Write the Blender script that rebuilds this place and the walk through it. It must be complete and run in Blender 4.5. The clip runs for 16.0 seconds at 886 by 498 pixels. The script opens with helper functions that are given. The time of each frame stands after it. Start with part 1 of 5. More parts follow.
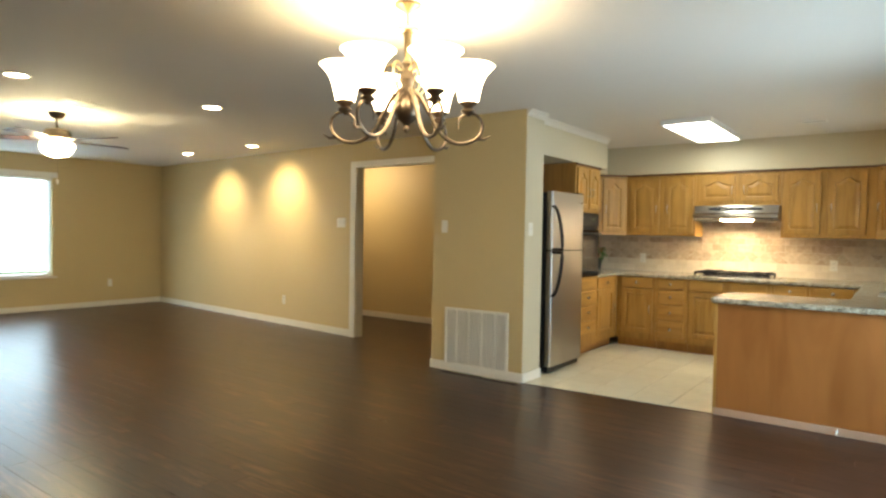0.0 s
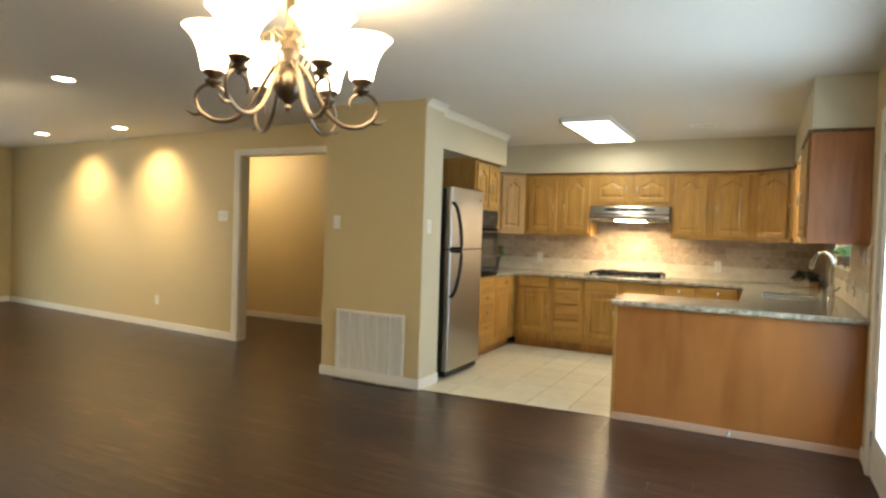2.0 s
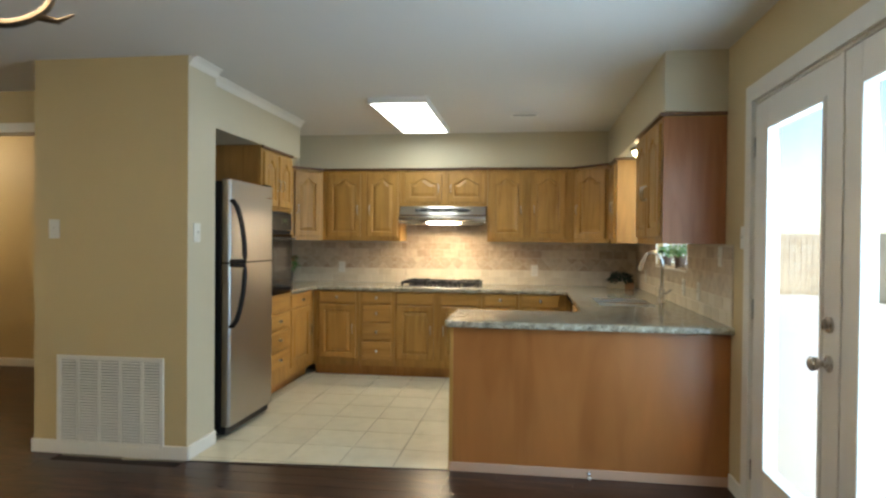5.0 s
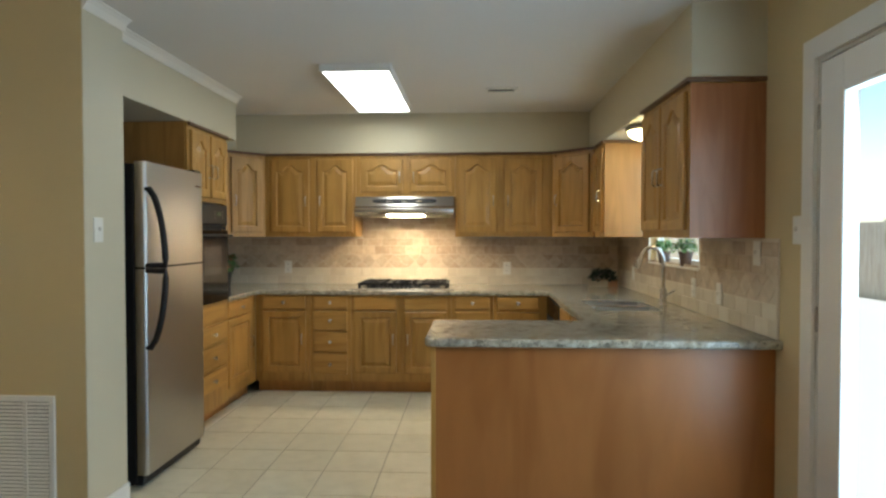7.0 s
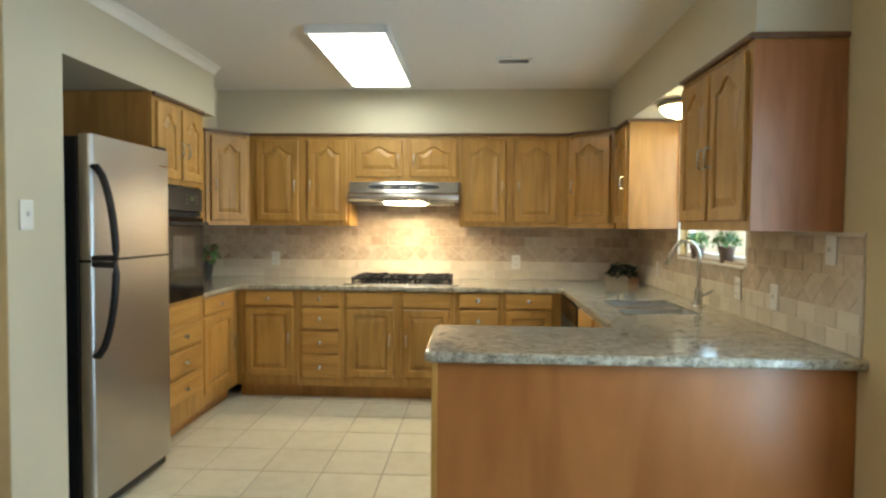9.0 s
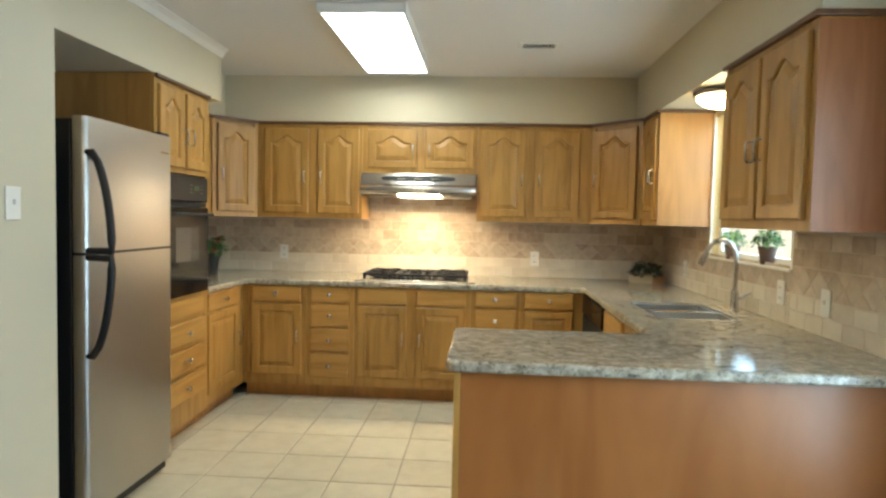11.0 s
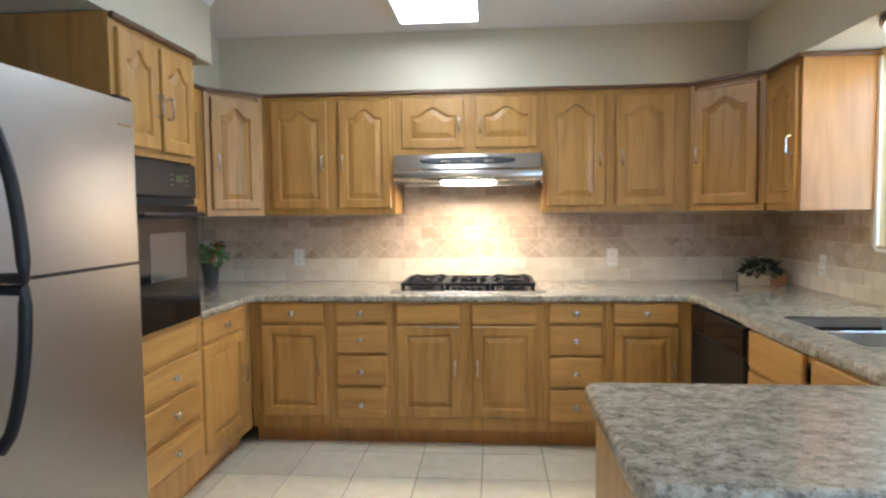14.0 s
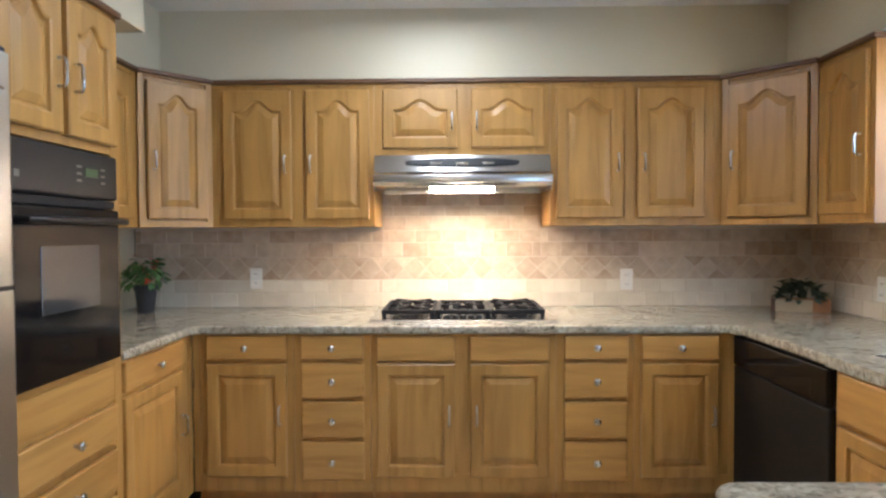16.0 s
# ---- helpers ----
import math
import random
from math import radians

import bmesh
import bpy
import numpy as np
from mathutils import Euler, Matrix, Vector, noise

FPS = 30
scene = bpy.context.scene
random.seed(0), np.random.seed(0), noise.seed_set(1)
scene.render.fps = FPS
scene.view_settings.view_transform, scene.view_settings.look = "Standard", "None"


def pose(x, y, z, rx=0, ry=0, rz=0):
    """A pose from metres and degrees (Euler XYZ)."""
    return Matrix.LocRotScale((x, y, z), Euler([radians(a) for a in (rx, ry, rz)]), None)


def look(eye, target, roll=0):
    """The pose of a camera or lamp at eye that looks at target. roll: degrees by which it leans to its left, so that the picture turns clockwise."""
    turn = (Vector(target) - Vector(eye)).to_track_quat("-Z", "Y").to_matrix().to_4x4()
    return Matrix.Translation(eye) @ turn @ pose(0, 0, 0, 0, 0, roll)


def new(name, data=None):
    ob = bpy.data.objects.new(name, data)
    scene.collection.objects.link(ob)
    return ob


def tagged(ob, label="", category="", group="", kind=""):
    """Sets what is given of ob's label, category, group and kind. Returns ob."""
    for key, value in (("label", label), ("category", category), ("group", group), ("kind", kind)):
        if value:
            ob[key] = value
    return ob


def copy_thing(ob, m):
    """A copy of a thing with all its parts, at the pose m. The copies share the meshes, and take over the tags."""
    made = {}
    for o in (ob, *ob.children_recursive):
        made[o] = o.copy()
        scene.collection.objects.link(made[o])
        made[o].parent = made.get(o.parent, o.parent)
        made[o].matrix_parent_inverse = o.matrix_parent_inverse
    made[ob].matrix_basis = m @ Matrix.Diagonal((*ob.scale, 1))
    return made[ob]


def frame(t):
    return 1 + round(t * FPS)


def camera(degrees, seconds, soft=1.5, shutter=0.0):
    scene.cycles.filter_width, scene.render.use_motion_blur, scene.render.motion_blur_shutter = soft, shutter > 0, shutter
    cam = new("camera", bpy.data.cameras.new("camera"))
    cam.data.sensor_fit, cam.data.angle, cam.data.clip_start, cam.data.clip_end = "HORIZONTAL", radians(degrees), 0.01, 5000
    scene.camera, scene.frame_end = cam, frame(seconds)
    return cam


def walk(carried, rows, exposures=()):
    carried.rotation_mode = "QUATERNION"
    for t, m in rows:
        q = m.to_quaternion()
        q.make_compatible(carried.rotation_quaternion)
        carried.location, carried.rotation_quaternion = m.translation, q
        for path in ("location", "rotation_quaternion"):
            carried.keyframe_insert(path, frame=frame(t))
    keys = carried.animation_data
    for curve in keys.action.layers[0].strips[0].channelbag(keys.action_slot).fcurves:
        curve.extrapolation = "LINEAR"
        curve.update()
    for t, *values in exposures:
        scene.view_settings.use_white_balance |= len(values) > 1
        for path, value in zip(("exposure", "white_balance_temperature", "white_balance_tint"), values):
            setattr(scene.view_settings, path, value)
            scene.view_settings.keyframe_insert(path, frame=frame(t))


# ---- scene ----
cam = camera(71.0, 16.0, soft=2.5, shutter=0.3)
PATH = [
    (0, (1.556, -8.036, 1.339), (0.362, -6.433, 1.285), 0.94),
    (0.5, (1.492, -7.974, 1.331), (0.356, -6.329, 1.278), 1.13),
    (1, (1.446, -7.926, 1.334), (0.378, -6.235, 1.280), 0.91),
    (1.5, (1.405, -7.843, 1.347), (0.412, -6.108, 1.287), 1.33),
    (2, (1.369, -7.724, 1.348), (0.456, -5.945, 1.289), 1.84),
    (2.5, (1.324, -7.602, 1.344), (0.521, -5.771, 1.292), 1.47),
    (3, (1.171, -7.407, 1.354), (0.513, -5.519, 1.309), 0.57),
    (3.5, (1.076, -7.206, 1.353), (0.541, -5.279, 1.312), 0.55),
    (4, (1.035, -7.021, 1.345), (0.592, -5.071, 1.309), 0.97),
    (4.5, (0.964, -6.840, 1.338), (0.608, -4.872, 1.314), 0.84),
    (7, (0.618, -5.929, 1.355), (0.518, -3.932, 1.310), -0.02),
    (7.5, (0.623, -5.729, 1.351), (0.516, -3.733, 1.296), -0.21),
    (8, (0.624, -5.576, 1.364), (0.512, -3.580, 1.292), 0.03),
    (10.5, (0.498, -5.238, 1.337), (0.403, -3.242, 1.254), 0.95),
    (11, (0.509, -5.172, 1.359), (0.379, -3.179, 1.260), 1.21),
    (11.5, (0.482, -5.079, 1.361), (0.327, -3.088, 1.254), 0.58),
    (12, (0.404, -4.905, 1.347), (0.235, -2.915, 1.236), 0.56),
    (12.5, (0.342, -4.734, 1.337), (0.158, -2.745, 1.222), 1.10),
    (13, (0.265, -4.555, 1.327), (0.083, -2.566, 1.215), -0.03),
    (13.5, (0.197, -4.367, 1.328), (0.029, -2.378, 1.218), -0.71),
    (14, (0.150, -4.170, 1.347), (-0.011, -2.180, 1.230), -0.62),
    (14.5, (0.131, -4.024, 1.336), (-0.023, -2.033, 1.235), 0.12),
    (15, (0.041, -3.847, 1.337), (-0.059, -1.852, 1.247), -0.04),
    (15.5, (-0.018, -3.700, 1.317), (-0.076, -1.702, 1.250), -0.72),
    (16, (-0.037, -3.539, 1.310), (-0.076, -1.540, 1.256), -0.27),
]
walk(cam, [(t, look(eye, target, roll)) for t, eye, target, roll in PATH],
     [(0, 1.45, 7300, 10), (2.5, 1.48, 7200, 12), (3.5, 1.25, 6700, 10), (4.5, 1.15, 6500, 10), (7, 0.9, 6450, 10), (8, 1.1, 6650, 8), (10.5, 1.45, 6650, 8),
      (11.5, 1.49, 6330, 10), (12.5, 1.53, 5830, 13), (14.5, 1.45, 5560, 18), (16, 1.50, 5600, 19)])

# ---- world and daylight ----
world = bpy.data.worlds.new("sky")
scene.world = world
world.use_nodes = True
wn = world.node_tree.nodes
sky = wn.new("ShaderNodeTexSky")
sky.sky_type = "NISHITA"
sky.sun_disc = False
sky.sun_elevation = radians(50)
sky.sun_rotation = radians(183)
world.node_tree.links.new(sky.outputs[0], wn["Background"].inputs[0])
wn["Background"].inputs[1].default_value = 0.15
sun = new("sun", bpy.data.lights.new("sun", "SUN"))
sun.data.energy, sun.data.angle, sun.data.color = 3.5, radians(0.5), (1.0, 0.95, 0.88)
sun.matrix_world = look((-1.5, -26, 32), (0, 0, 0))


def lamp(name, kind, place, energy, color, target=None, size=0.1, size_y=None, spot=None, blend=0.5):
    li = bpy.data.lights.new(name, kind)
    li.energy, li.color = energy, color
    ob = new(name, li)
    ob.matrix_world = look(place, target) if target else Matrix.Translation(place)
    if kind == "AREA":
        li.shape, li.size, li.size_y = "RECTANGLE", size, size_y or size
    else:
        li.shadow_soft_size = size
    if kind == "SPOT":
        li.spot_size, li.spot_blend = radians(spot), blend
    return ob


WARM, COOL = (1.0, 0.78, 0.47), (0.55, 0.78, 1.0)
GLOW = {"panel": 4.8, "shade": 5.0, "bulb": 26.0, "can": 20.0, "fan": 58.0, "hood": 84.0, "dome": 13.0}
CANS = ((-3.55, -4.74), (-5.44, -2.92), (-7.02, -2.90), (-3.71, -6.24), (-6.3, -7.6))
lamp("window_daylight", "AREA", (-9.352, -4.87, 1.32), 42, COOL, (-7, -4.87, 1.32), 1.9, 1.45)
lamp("french_door_daylight", "AREA", (2.09, -4.265, 1.1), 32, COOL, (0, -4.265, 0.9), 1.5, 1.7)
lamp("kitchen_window_daylight", "AREA", (2.09, -1.59, 1.6), 6, COOL, (0, -1.59, 1.3), 0.95, 0.8)
for cx, cy in CANS:
    near_wall = cy > -3.7
    lamp("can_beam", "SPOT", (cx, cy, 2.42), 54 if near_wall else 27, (1.0, 0.82, 0.54), (cx, cy + (0.75 if near_wall else 0.0), 1.1 if near_wall else 0.4), 0.04, spot=104 if near_wall else 100, blend=1.0 if near_wall else 0.75)
lamp("hall_bulb", "POINT", (-5.2, -1.6, 2.2), 11, (1.0, 0.84, 0.6), size=0.1)

# ---- materials ----
MATS = {}


def shader(name, base, rough=0.5, metal=0.0, spec=0.5):
    m = bpy.data.materials.new(name)
    m.use_nodes = True
    b = m.node_tree.nodes["Principled BSDF"]
    b.inputs["Base Color"].default_value = (*base, 1)
    b.inputs["Roughness"].default_value = rough
    b.inputs["Metallic"].default_value = metal
    b.inputs["Specular IOR Level"].default_value = spec
    MATS[name] = m
    return m.node_tree.nodes, m.node_tree.links, b


def coords(n, l, scale=(1, 1, 1), where="Object"):
    tc, mp = n.new("ShaderNodeTexCoord"), n.new("ShaderNodeMapping")
    l.new(tc.outputs[where], mp.inputs[0])
    mp.inputs["Scale"].default_value = scale
    return mp


def noise_tex(n, l, vec, scale, detail=4.0, rough=0.55, distort=0.0):
    t = n.new("ShaderNodeTexNoise")
    l.new(vec.outputs[0], t.inputs["Vector"])
    t.inputs["Scale"].default_value, t.inputs["Detail"].default_value = scale, detail
    t.inputs["Roughness"].default_value, t.inputs["Distortion"].default_value = rough, distort
    return t


def ramp(n, l, fac, stops):
    r = n.new("ShaderNodeValToRGB")
    while len(r.color_ramp.elements) < len(stops):
        r.color_ramp.elements.new(0.5)
    for e, (p, c) in zip(r.color_ramp.elements, stops):
        e.position, e.color = p, (*c, 1)
    l.new(fac, r.inputs[0])
    return r


def mix(n, l, fac, a, b, mode="MIX"):
    m = n.new("ShaderNodeMix")
    m.data_type, m.blend_type = "RGBA", mode
    for sock, v in ((m.inputs[0], fac), (m.inputs[6], a), (m.inputs[7], b)):
        if isinstance(v, (int, float)):
            sock.default_value = v
        elif isinstance(v, tuple):
            sock.default_value = (*v, 1)
        else:
            l.new(v, sock)
    return m.outputs[2]


def bump(n, l, b, height, strength=0.2, dist=0.002):
    bp = n.new("ShaderNodeBump")
    bp.inputs["Strength"].default_value, bp.inputs["Distance"].default_value = strength, dist
    l.new(height, bp.inputs["Height"])
    l.new(bp.outputs[0], b.inputs["Normal"])


def scaled(n, l, value, lo, hi):
    mr = n.new("ShaderNodeMapRange")
    l.new(value, mr.inputs[0])
    mr.inputs[3].default_value, mr.inputs[4].default_value = lo, hi
    return mr.outputs[0]


def paint(name, base, rough=0.6, peel=0.25):
    n, l, b = shader(name, base, rough)
    v = coords(n, l)
    big = noise_tex(n, l, v, 1.3, 3)
    c = mix(n, l, scaled(n, l, big.outputs[0], 0.0, 0.5), base, tuple(x * 0.9 for x in base))
    fine = noise_tex(n, l, v, 140, 3)
    l.new(c, b.inputs["Base Color"])
    l.new(scaled(n, l, big.outputs[0], rough - 0.08, rough + 0.08), b.inputs["Roughness"])
    bump(n, l, b, fine.outputs[0], peel, 0.0015)


def oak(name, tone, across, rough=0.34):
    """Varnished oak; across: scale of the grain along x, y and z of the part."""
    n, l, b = shader(name, tone, rough)
    v = coords(n, l, across)
    info = n.new("ShaderNodeObjectInfo")
    add = n.new("ShaderNodeVectorMath")
    l.new(v.outputs[0], add.inputs[0])
    sc = n.new("ShaderNodeVectorMath")
    sc.operation = "SCALE"
    sc.inputs[0].default_value = (17.0, 9.0, 23.0)
    l.new(info.outputs["Random"], sc.inputs["Scale"])
    l.new(sc.outputs[0], add.inputs[1])
    cath = noise_tex(n, l, add, 1.6, 3, 0.5, 1.2)
    pores = noise_tex(n, l, add, 9.0, 5, 0.7)
    w = n.new("ShaderNodeTexWave")
    w.wave_type, w.bands_direction = "RINGS", "X"
    l.new(add.outputs[0], w.inputs["Vector"])
    w.inputs["Scale"].default_value, w.inputs["Distortion"].default_value, w.inputs["Detail"].default_value = 0.9, 6.0, 2.0
    dark = tuple(x * k for x, k in zip(tone, (0.66, 0.58, 0.47)))
    lite = tuple(min(1, x * k) for x, k in zip(tone, (1.22, 1.2, 1.15)))
    c1 = ramp(n, l, cath.outputs[0], ((0.3, dark), (0.5, tone), (0.72, lite)))
    c2 = mix(n, l, scaled(n, l, w.outputs[0], 0.0, 0.22), c1.outputs[0], dark)
    c3 = mix(n, l, scaled(n, l, pores.outputs[0], 0.0, 0.45), c2, dark)
    c4 = mix(n, l, 0.2, c3, mix(n, l, info.outputs["Random"], tuple(x * 0.8 for x in tone), lite))
    l.new(c4, b.inputs["Base Color"])
    l.new(scaled(n, l, pores.outputs[0], rough - 0.07, rough + 0.1), b.inputs["Roughness"])
    bump(n, l, b, pores.outputs[0], 0.12, 0.001)


paint("wall", (0.60, 0.47, 0.25), 0.55)
paint("kitchen_wall", (0.60, 0.54, 0.395), 0.5)
paint("ceiling", (0.77, 0.745, 0.70), 0.8, 0.5)
paint("trim", (0.80, 0.77, 0.70), 0.35, 0.05)
paint("door_paint", (0.80, 0.77, 0.71), 0.32, 0.05)
oak("oak", (0.46, 0.254, 0.068), (9, 9, 0.9))
oak("oak_flat", (0.50, 0.275, 0.076), (0.9, 9, 9))
oak("oak_panel", (0.37, 0.145, 0.042), (2.2, 2.2, 0.5), 0.3)
oak("oak_warm", (0.44, 0.215, 0.058), (7, 7, 0.7), 0.38)
oak("oak_end", (0.40, 0.165, 0.068), (7, 7, 0.7), 0.33)
# brown top mouldings, darkened to paint in the shadow line below the soffit
oak("oak_shaded", (0.15, 0.075, 0.036), (0.9, 7, 7), 0.4)

# dark laminate planks
n, l, b = shader("plank", (0.045, 0.022, 0.014), 0.25)
v = coords(n, l, (1.0, 9.0, 1.0))
info = n.new("ShaderNodeObjectInfo")
isl = n.new("ShaderNodeNewGeometry")
both = n.new("ShaderNodeMath")
both.operation = "ADD"
l.new(info.outputs["Random"], both.inputs[0])
l.new(isl.outputs["Random Per Island"], both.inputs[1])
nz = n.new("ShaderNodeTexNoise")
nz.noise_dimensions = "4D"
l.new(v.outputs[0], nz.inputs["Vector"])
nz.inputs["Scale"].default_value, nz.inputs["Detail"].default_value, nz.inputs["Distortion"].default_value = 4.0, 6.0, 0.6
mul = n.new("ShaderNodeMath")
mul.operation = "MULTIPLY"
mul.inputs[1].default_value = 37.0
l.new(both.outputs[0], mul.inputs[0])
l.new(mul.outputs[0], nz.inputs["W"])
c = ramp(n, l, nz.outputs[0], ((0.34, (0.012, 0.006, 0.004)), (0.50, (0.048, 0.022, 0.014)), (0.65, (0.135, 0.066, 0.040))))
frac = n.new("ShaderNodeMath")
frac.operation = "FRACT"
l.new(both.outputs[0], frac.inputs[0])
l.new(mix(n, l, scaled(n, l, frac.outputs[0], 0.0, 0.72), c.outputs[0], (0.026, 0.012, 0.009)), b.inputs["Base Color"])
l.new(scaled(n, l, nz.outputs[0], 0.22, 0.40), b.inputs["Roughness"])
bump(n, l, b, nz.outputs[0], 0.16, 0.001)
shader("underlay", (0.015, 0.009, 0.007), 0.7)


def stone(name, stops, rough, fine=14, specks=0.3, bump_s=0.15):
    n, l, b = shader(name, stops[1][1], rough)
    v = coords(n, l)
    info = n.new("ShaderNodeObjectInfo")
    nz = n.new("ShaderNodeTexNoise")
    nz.noise_dimensions = "4D"
    l.new(v.outputs[0], nz.inputs["Vector"])
    nz.inputs["Scale"].default_value, nz.inputs["Detail"].default_value = fine, 6.0
    mu = n.new("ShaderNodeMath")
    mu.operation = "MULTIPLY"
    mu.inputs[1].default_value = 53.0
    l.new(info.outputs["Random"], mu.inputs[0])
    l.new(mu.outputs[0], nz.inputs["W"])
    own = ramp(n, l, info.outputs["Random"], stops)
    cloud = ramp(n, l, nz.outputs[0], ((0.3, stops[0][1]), (0.5, stops[1][1]), (0.72, stops[-1][1])))
    l.new(mix(n, l, specks, own.outputs[0], cloud.outputs[0]), b.inputs["Base Color"])
    l.new(scaled(n, l, nz.outputs[0], rough - 0.08, rough + 0.12), b.inputs["Roughness"])
    bump(n, l, b, nz.outputs[0], bump_s, 0.002)


stone("travertine", ((0.0, (0.36, 0.25, 0.16)), (0.4, (0.52, 0.40, 0.28)), (1.0, (0.70, 0.59, 0.45))), 0.42, 20, 0.45)
stone("travertine_pale", ((0.0, (0.56, 0.48, 0.36)), (0.5, (0.66, 0.58, 0.45)), (1.0, (0.74, 0.67, 0.54))), 0.4, 12, 0.4)
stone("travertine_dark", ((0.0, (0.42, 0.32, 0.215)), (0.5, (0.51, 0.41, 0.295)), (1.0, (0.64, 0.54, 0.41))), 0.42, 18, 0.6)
stone("floor_tile", ((0.0, (0.54, 0.49, 0.36)), (0.5, (0.63, 0.58, 0.44)), (1.0, (0.70, 0.65, 0.51))), 0.3, 11, 0.65, 0.08)
paint("grout", (0.34, 0.30, 0.23), 0.8)
paint("wall_grout", (0.64, 0.55, 0.43), 0.8)

# speckled granite: cream ground, grey-green clouds, dark drawn-out flecks
n, l, b = shader("granite", (0.3, 0.28, 0.24), 0.09)
v = coords(n, l, (1.0, 1.7, 1.0))
v.inputs["Rotation"].default_value = (0, 0, radians(35))
cell = n.new("ShaderNodeTexVoronoi")
warp = noise_tex(n, l, v, 22, 4)
wv = mix(n, l, 0.07, v.outputs[0], warp.outputs["Color"])
l.new(wv, cell.inputs["Vector"])
cell.inputs["Scale"].default_value = 52.0
blot = noise_tex(n, l, v, 20, 6, 0.66, 0.6)
pepper = noise_tex(n, l, v, 85, 3, 0.6, 0.8)
g1 = ramp(n, l, blot.outputs[0], ((0.33, (0.10, 0.085, 0.065)), (0.43, (0.24, 0.215, 0.16)), (0.52, (0.39, 0.355, 0.27)), (0.66, (0.54, 0.50, 0.40))))
g2 = ramp(n, l, cell.outputs["Color"], ((0.1, (0.16, 0.135, 0.10)), (0.5, (0.39, 0.35, 0.265)), (0.9, (0.58, 0.54, 0.44))))
g3 = ramp(n, l, pepper.outputs[0], ((0.36, (0.06, 0.05, 0.045)), (0.45, (1, 1, 1)), (0.9, (1, 1, 1))))
l.new(mix(n, l, 0.6, mix(n, l, 0.38, g1.outputs[0], g2.outputs[0]), g3.outputs[0], "MULTIPLY"), b.inputs["Base Color"])
l.new(scaled(n, l, blot.outputs[0], 0.06, 0.16), b.inputs["Roughness"])


def metal(name, base, rough, brush=None):
    n, l, b = shader(name, base, rough, 1.0)
    if not brush:
        v = coords(n, l)
        smear = noise_tex(n, l, v, 2.5, 4)
        l.new(scaled(n, l, smear.outputs[0], rough - 0.05, rough + 0.05), b.inputs["Roughness"])
    if brush:
        v = coords(n, l, brush)
        nz = noise_tex(n, l, v, 3.0, 5, 0.7)
        l.new(scaled(n, l, nz.outputs[0], rough - 0.03, rough + 0.04), b.inputs["Roughness"])
        l.new(mix(n, l, nz.outputs[0], tuple(x * 0.95 for x in base), base), b.inputs["Base Color"])
        bump(n, l, b, nz.outputs[0], 0.004, 0.0002)


n, l, b = shader("steel", (0.47, 0.46, 0.44), 0.26, 1.0)
v = coords(n, l, (1.5, 1.5, 260.0))
lines = noise_tex(n, l, v, 2.0, 3, 0.6)
smear = noise_tex(n, l, coords(n, l), 1.6, 3)
l.new(mix(n, l, lines.outputs[0], (0.44, 0.43, 0.41), (0.50, 0.49, 0.47)), b.inputs["Base Color"])
l.new(scaled(n, l, smear.outputs[0], 0.34, 0.40), b.inputs["Roughness"])
bump(n, l, b, lines.outputs[0], 0.32, 0.0005)
metal("sink_steel", (0.78, 0.78, 0.77), 0.28)
metal("steel_flat", (0.60, 0.59, 0.57), 0.24, (1.2, 40, 40))
metal("chrome", (0.75, 0.74, 0.72), 0.16)
metal("nickel", (0.52, 0.49, 0.45), 0.27, (20, 20, 2))
metal("bronze", (0.20, 0.155, 0.115), 0.36, (14, 14, 14))
metal("brass", (0.46, 0.36, 0.22), 0.3, (14, 14, 14))


def plastic(name, base, rough, spec=0.5):
    n, l, b = shader(name, base, rough, 0.0, spec)
    v = coords(n, l)
    nz = noise_tex(n, l, v, 45, 3)
    l.new(scaled(n, l, nz.outputs[0], rough - 0.04, rough + 0.06), b.inputs["Roughness"])
    bump(n, l, b, nz.outputs[0], 0.04, 0.0006)


plastic("black", (0.008, 0.008, 0.009), 0.42, 0.35)
plastic("black_glass", (0.006, 0.006, 0.007), 0.07, 0.26)
plastic("iron", (0.010, 0.010, 0.011), 0.62, 0.25)
plastic("white_plastic", (0.78, 0.76, 0.70), 0.35)
plastic("grey_slot", (0.16, 0.15, 0.13), 0.6)
plastic("oven_window", (0.045, 0.043, 0.042), 0.06, 0.5)
plastic("display_green", (0.03, 0.075, 0.02), 0.3)
plastic("strip", (0.52, 0.33, 0.22), 0.6)
plastic("fan_blade", (0.075, 0.035, 0.02), 0.4)
plastic("dark_pot", (0.025, 0.026, 0.028), 0.5)
plastic("clay_pot", (0.14, 0.085, 0.06), 0.7)
plastic("soil", (0.03, 0.02, 0.014), 0.95)
plastic("box_cream", (0.55, 0.45, 0.30), 0.6)
plastic("box_orange", (0.42, 0.20, 0.09), 0.6)
plastic("flower", (0.45, 0.06, 0.03), 0.6)


def leafy(name, lo, hi):
    n, l, b = shader(name, lo, 0.5)
    isl = n.new("ShaderNodeNewGeometry")
    c = ramp(n, l, isl.outputs["Random Per Island"], ((0.0, lo), (1.0, hi)))
    l.new(c.outputs[0], b.inputs["Base Color"])
    b.inputs["Subsurface Weight"].default_value = 0.1
    b.inputs["Subsurface Radius"].default_value = (0.01, 0.02, 0.005)


leafy("leaf", (0.05, 0.12, 0.03), (0.13, 0.26, 0.06))
leafy("leaf_dark", (0.015, 0.03, 0.016), (0.07, 0.10, 0.06))
leafy("tree_leaf", (0.08, 0.13, 0.04), (0.15, 0.24, 0.08))


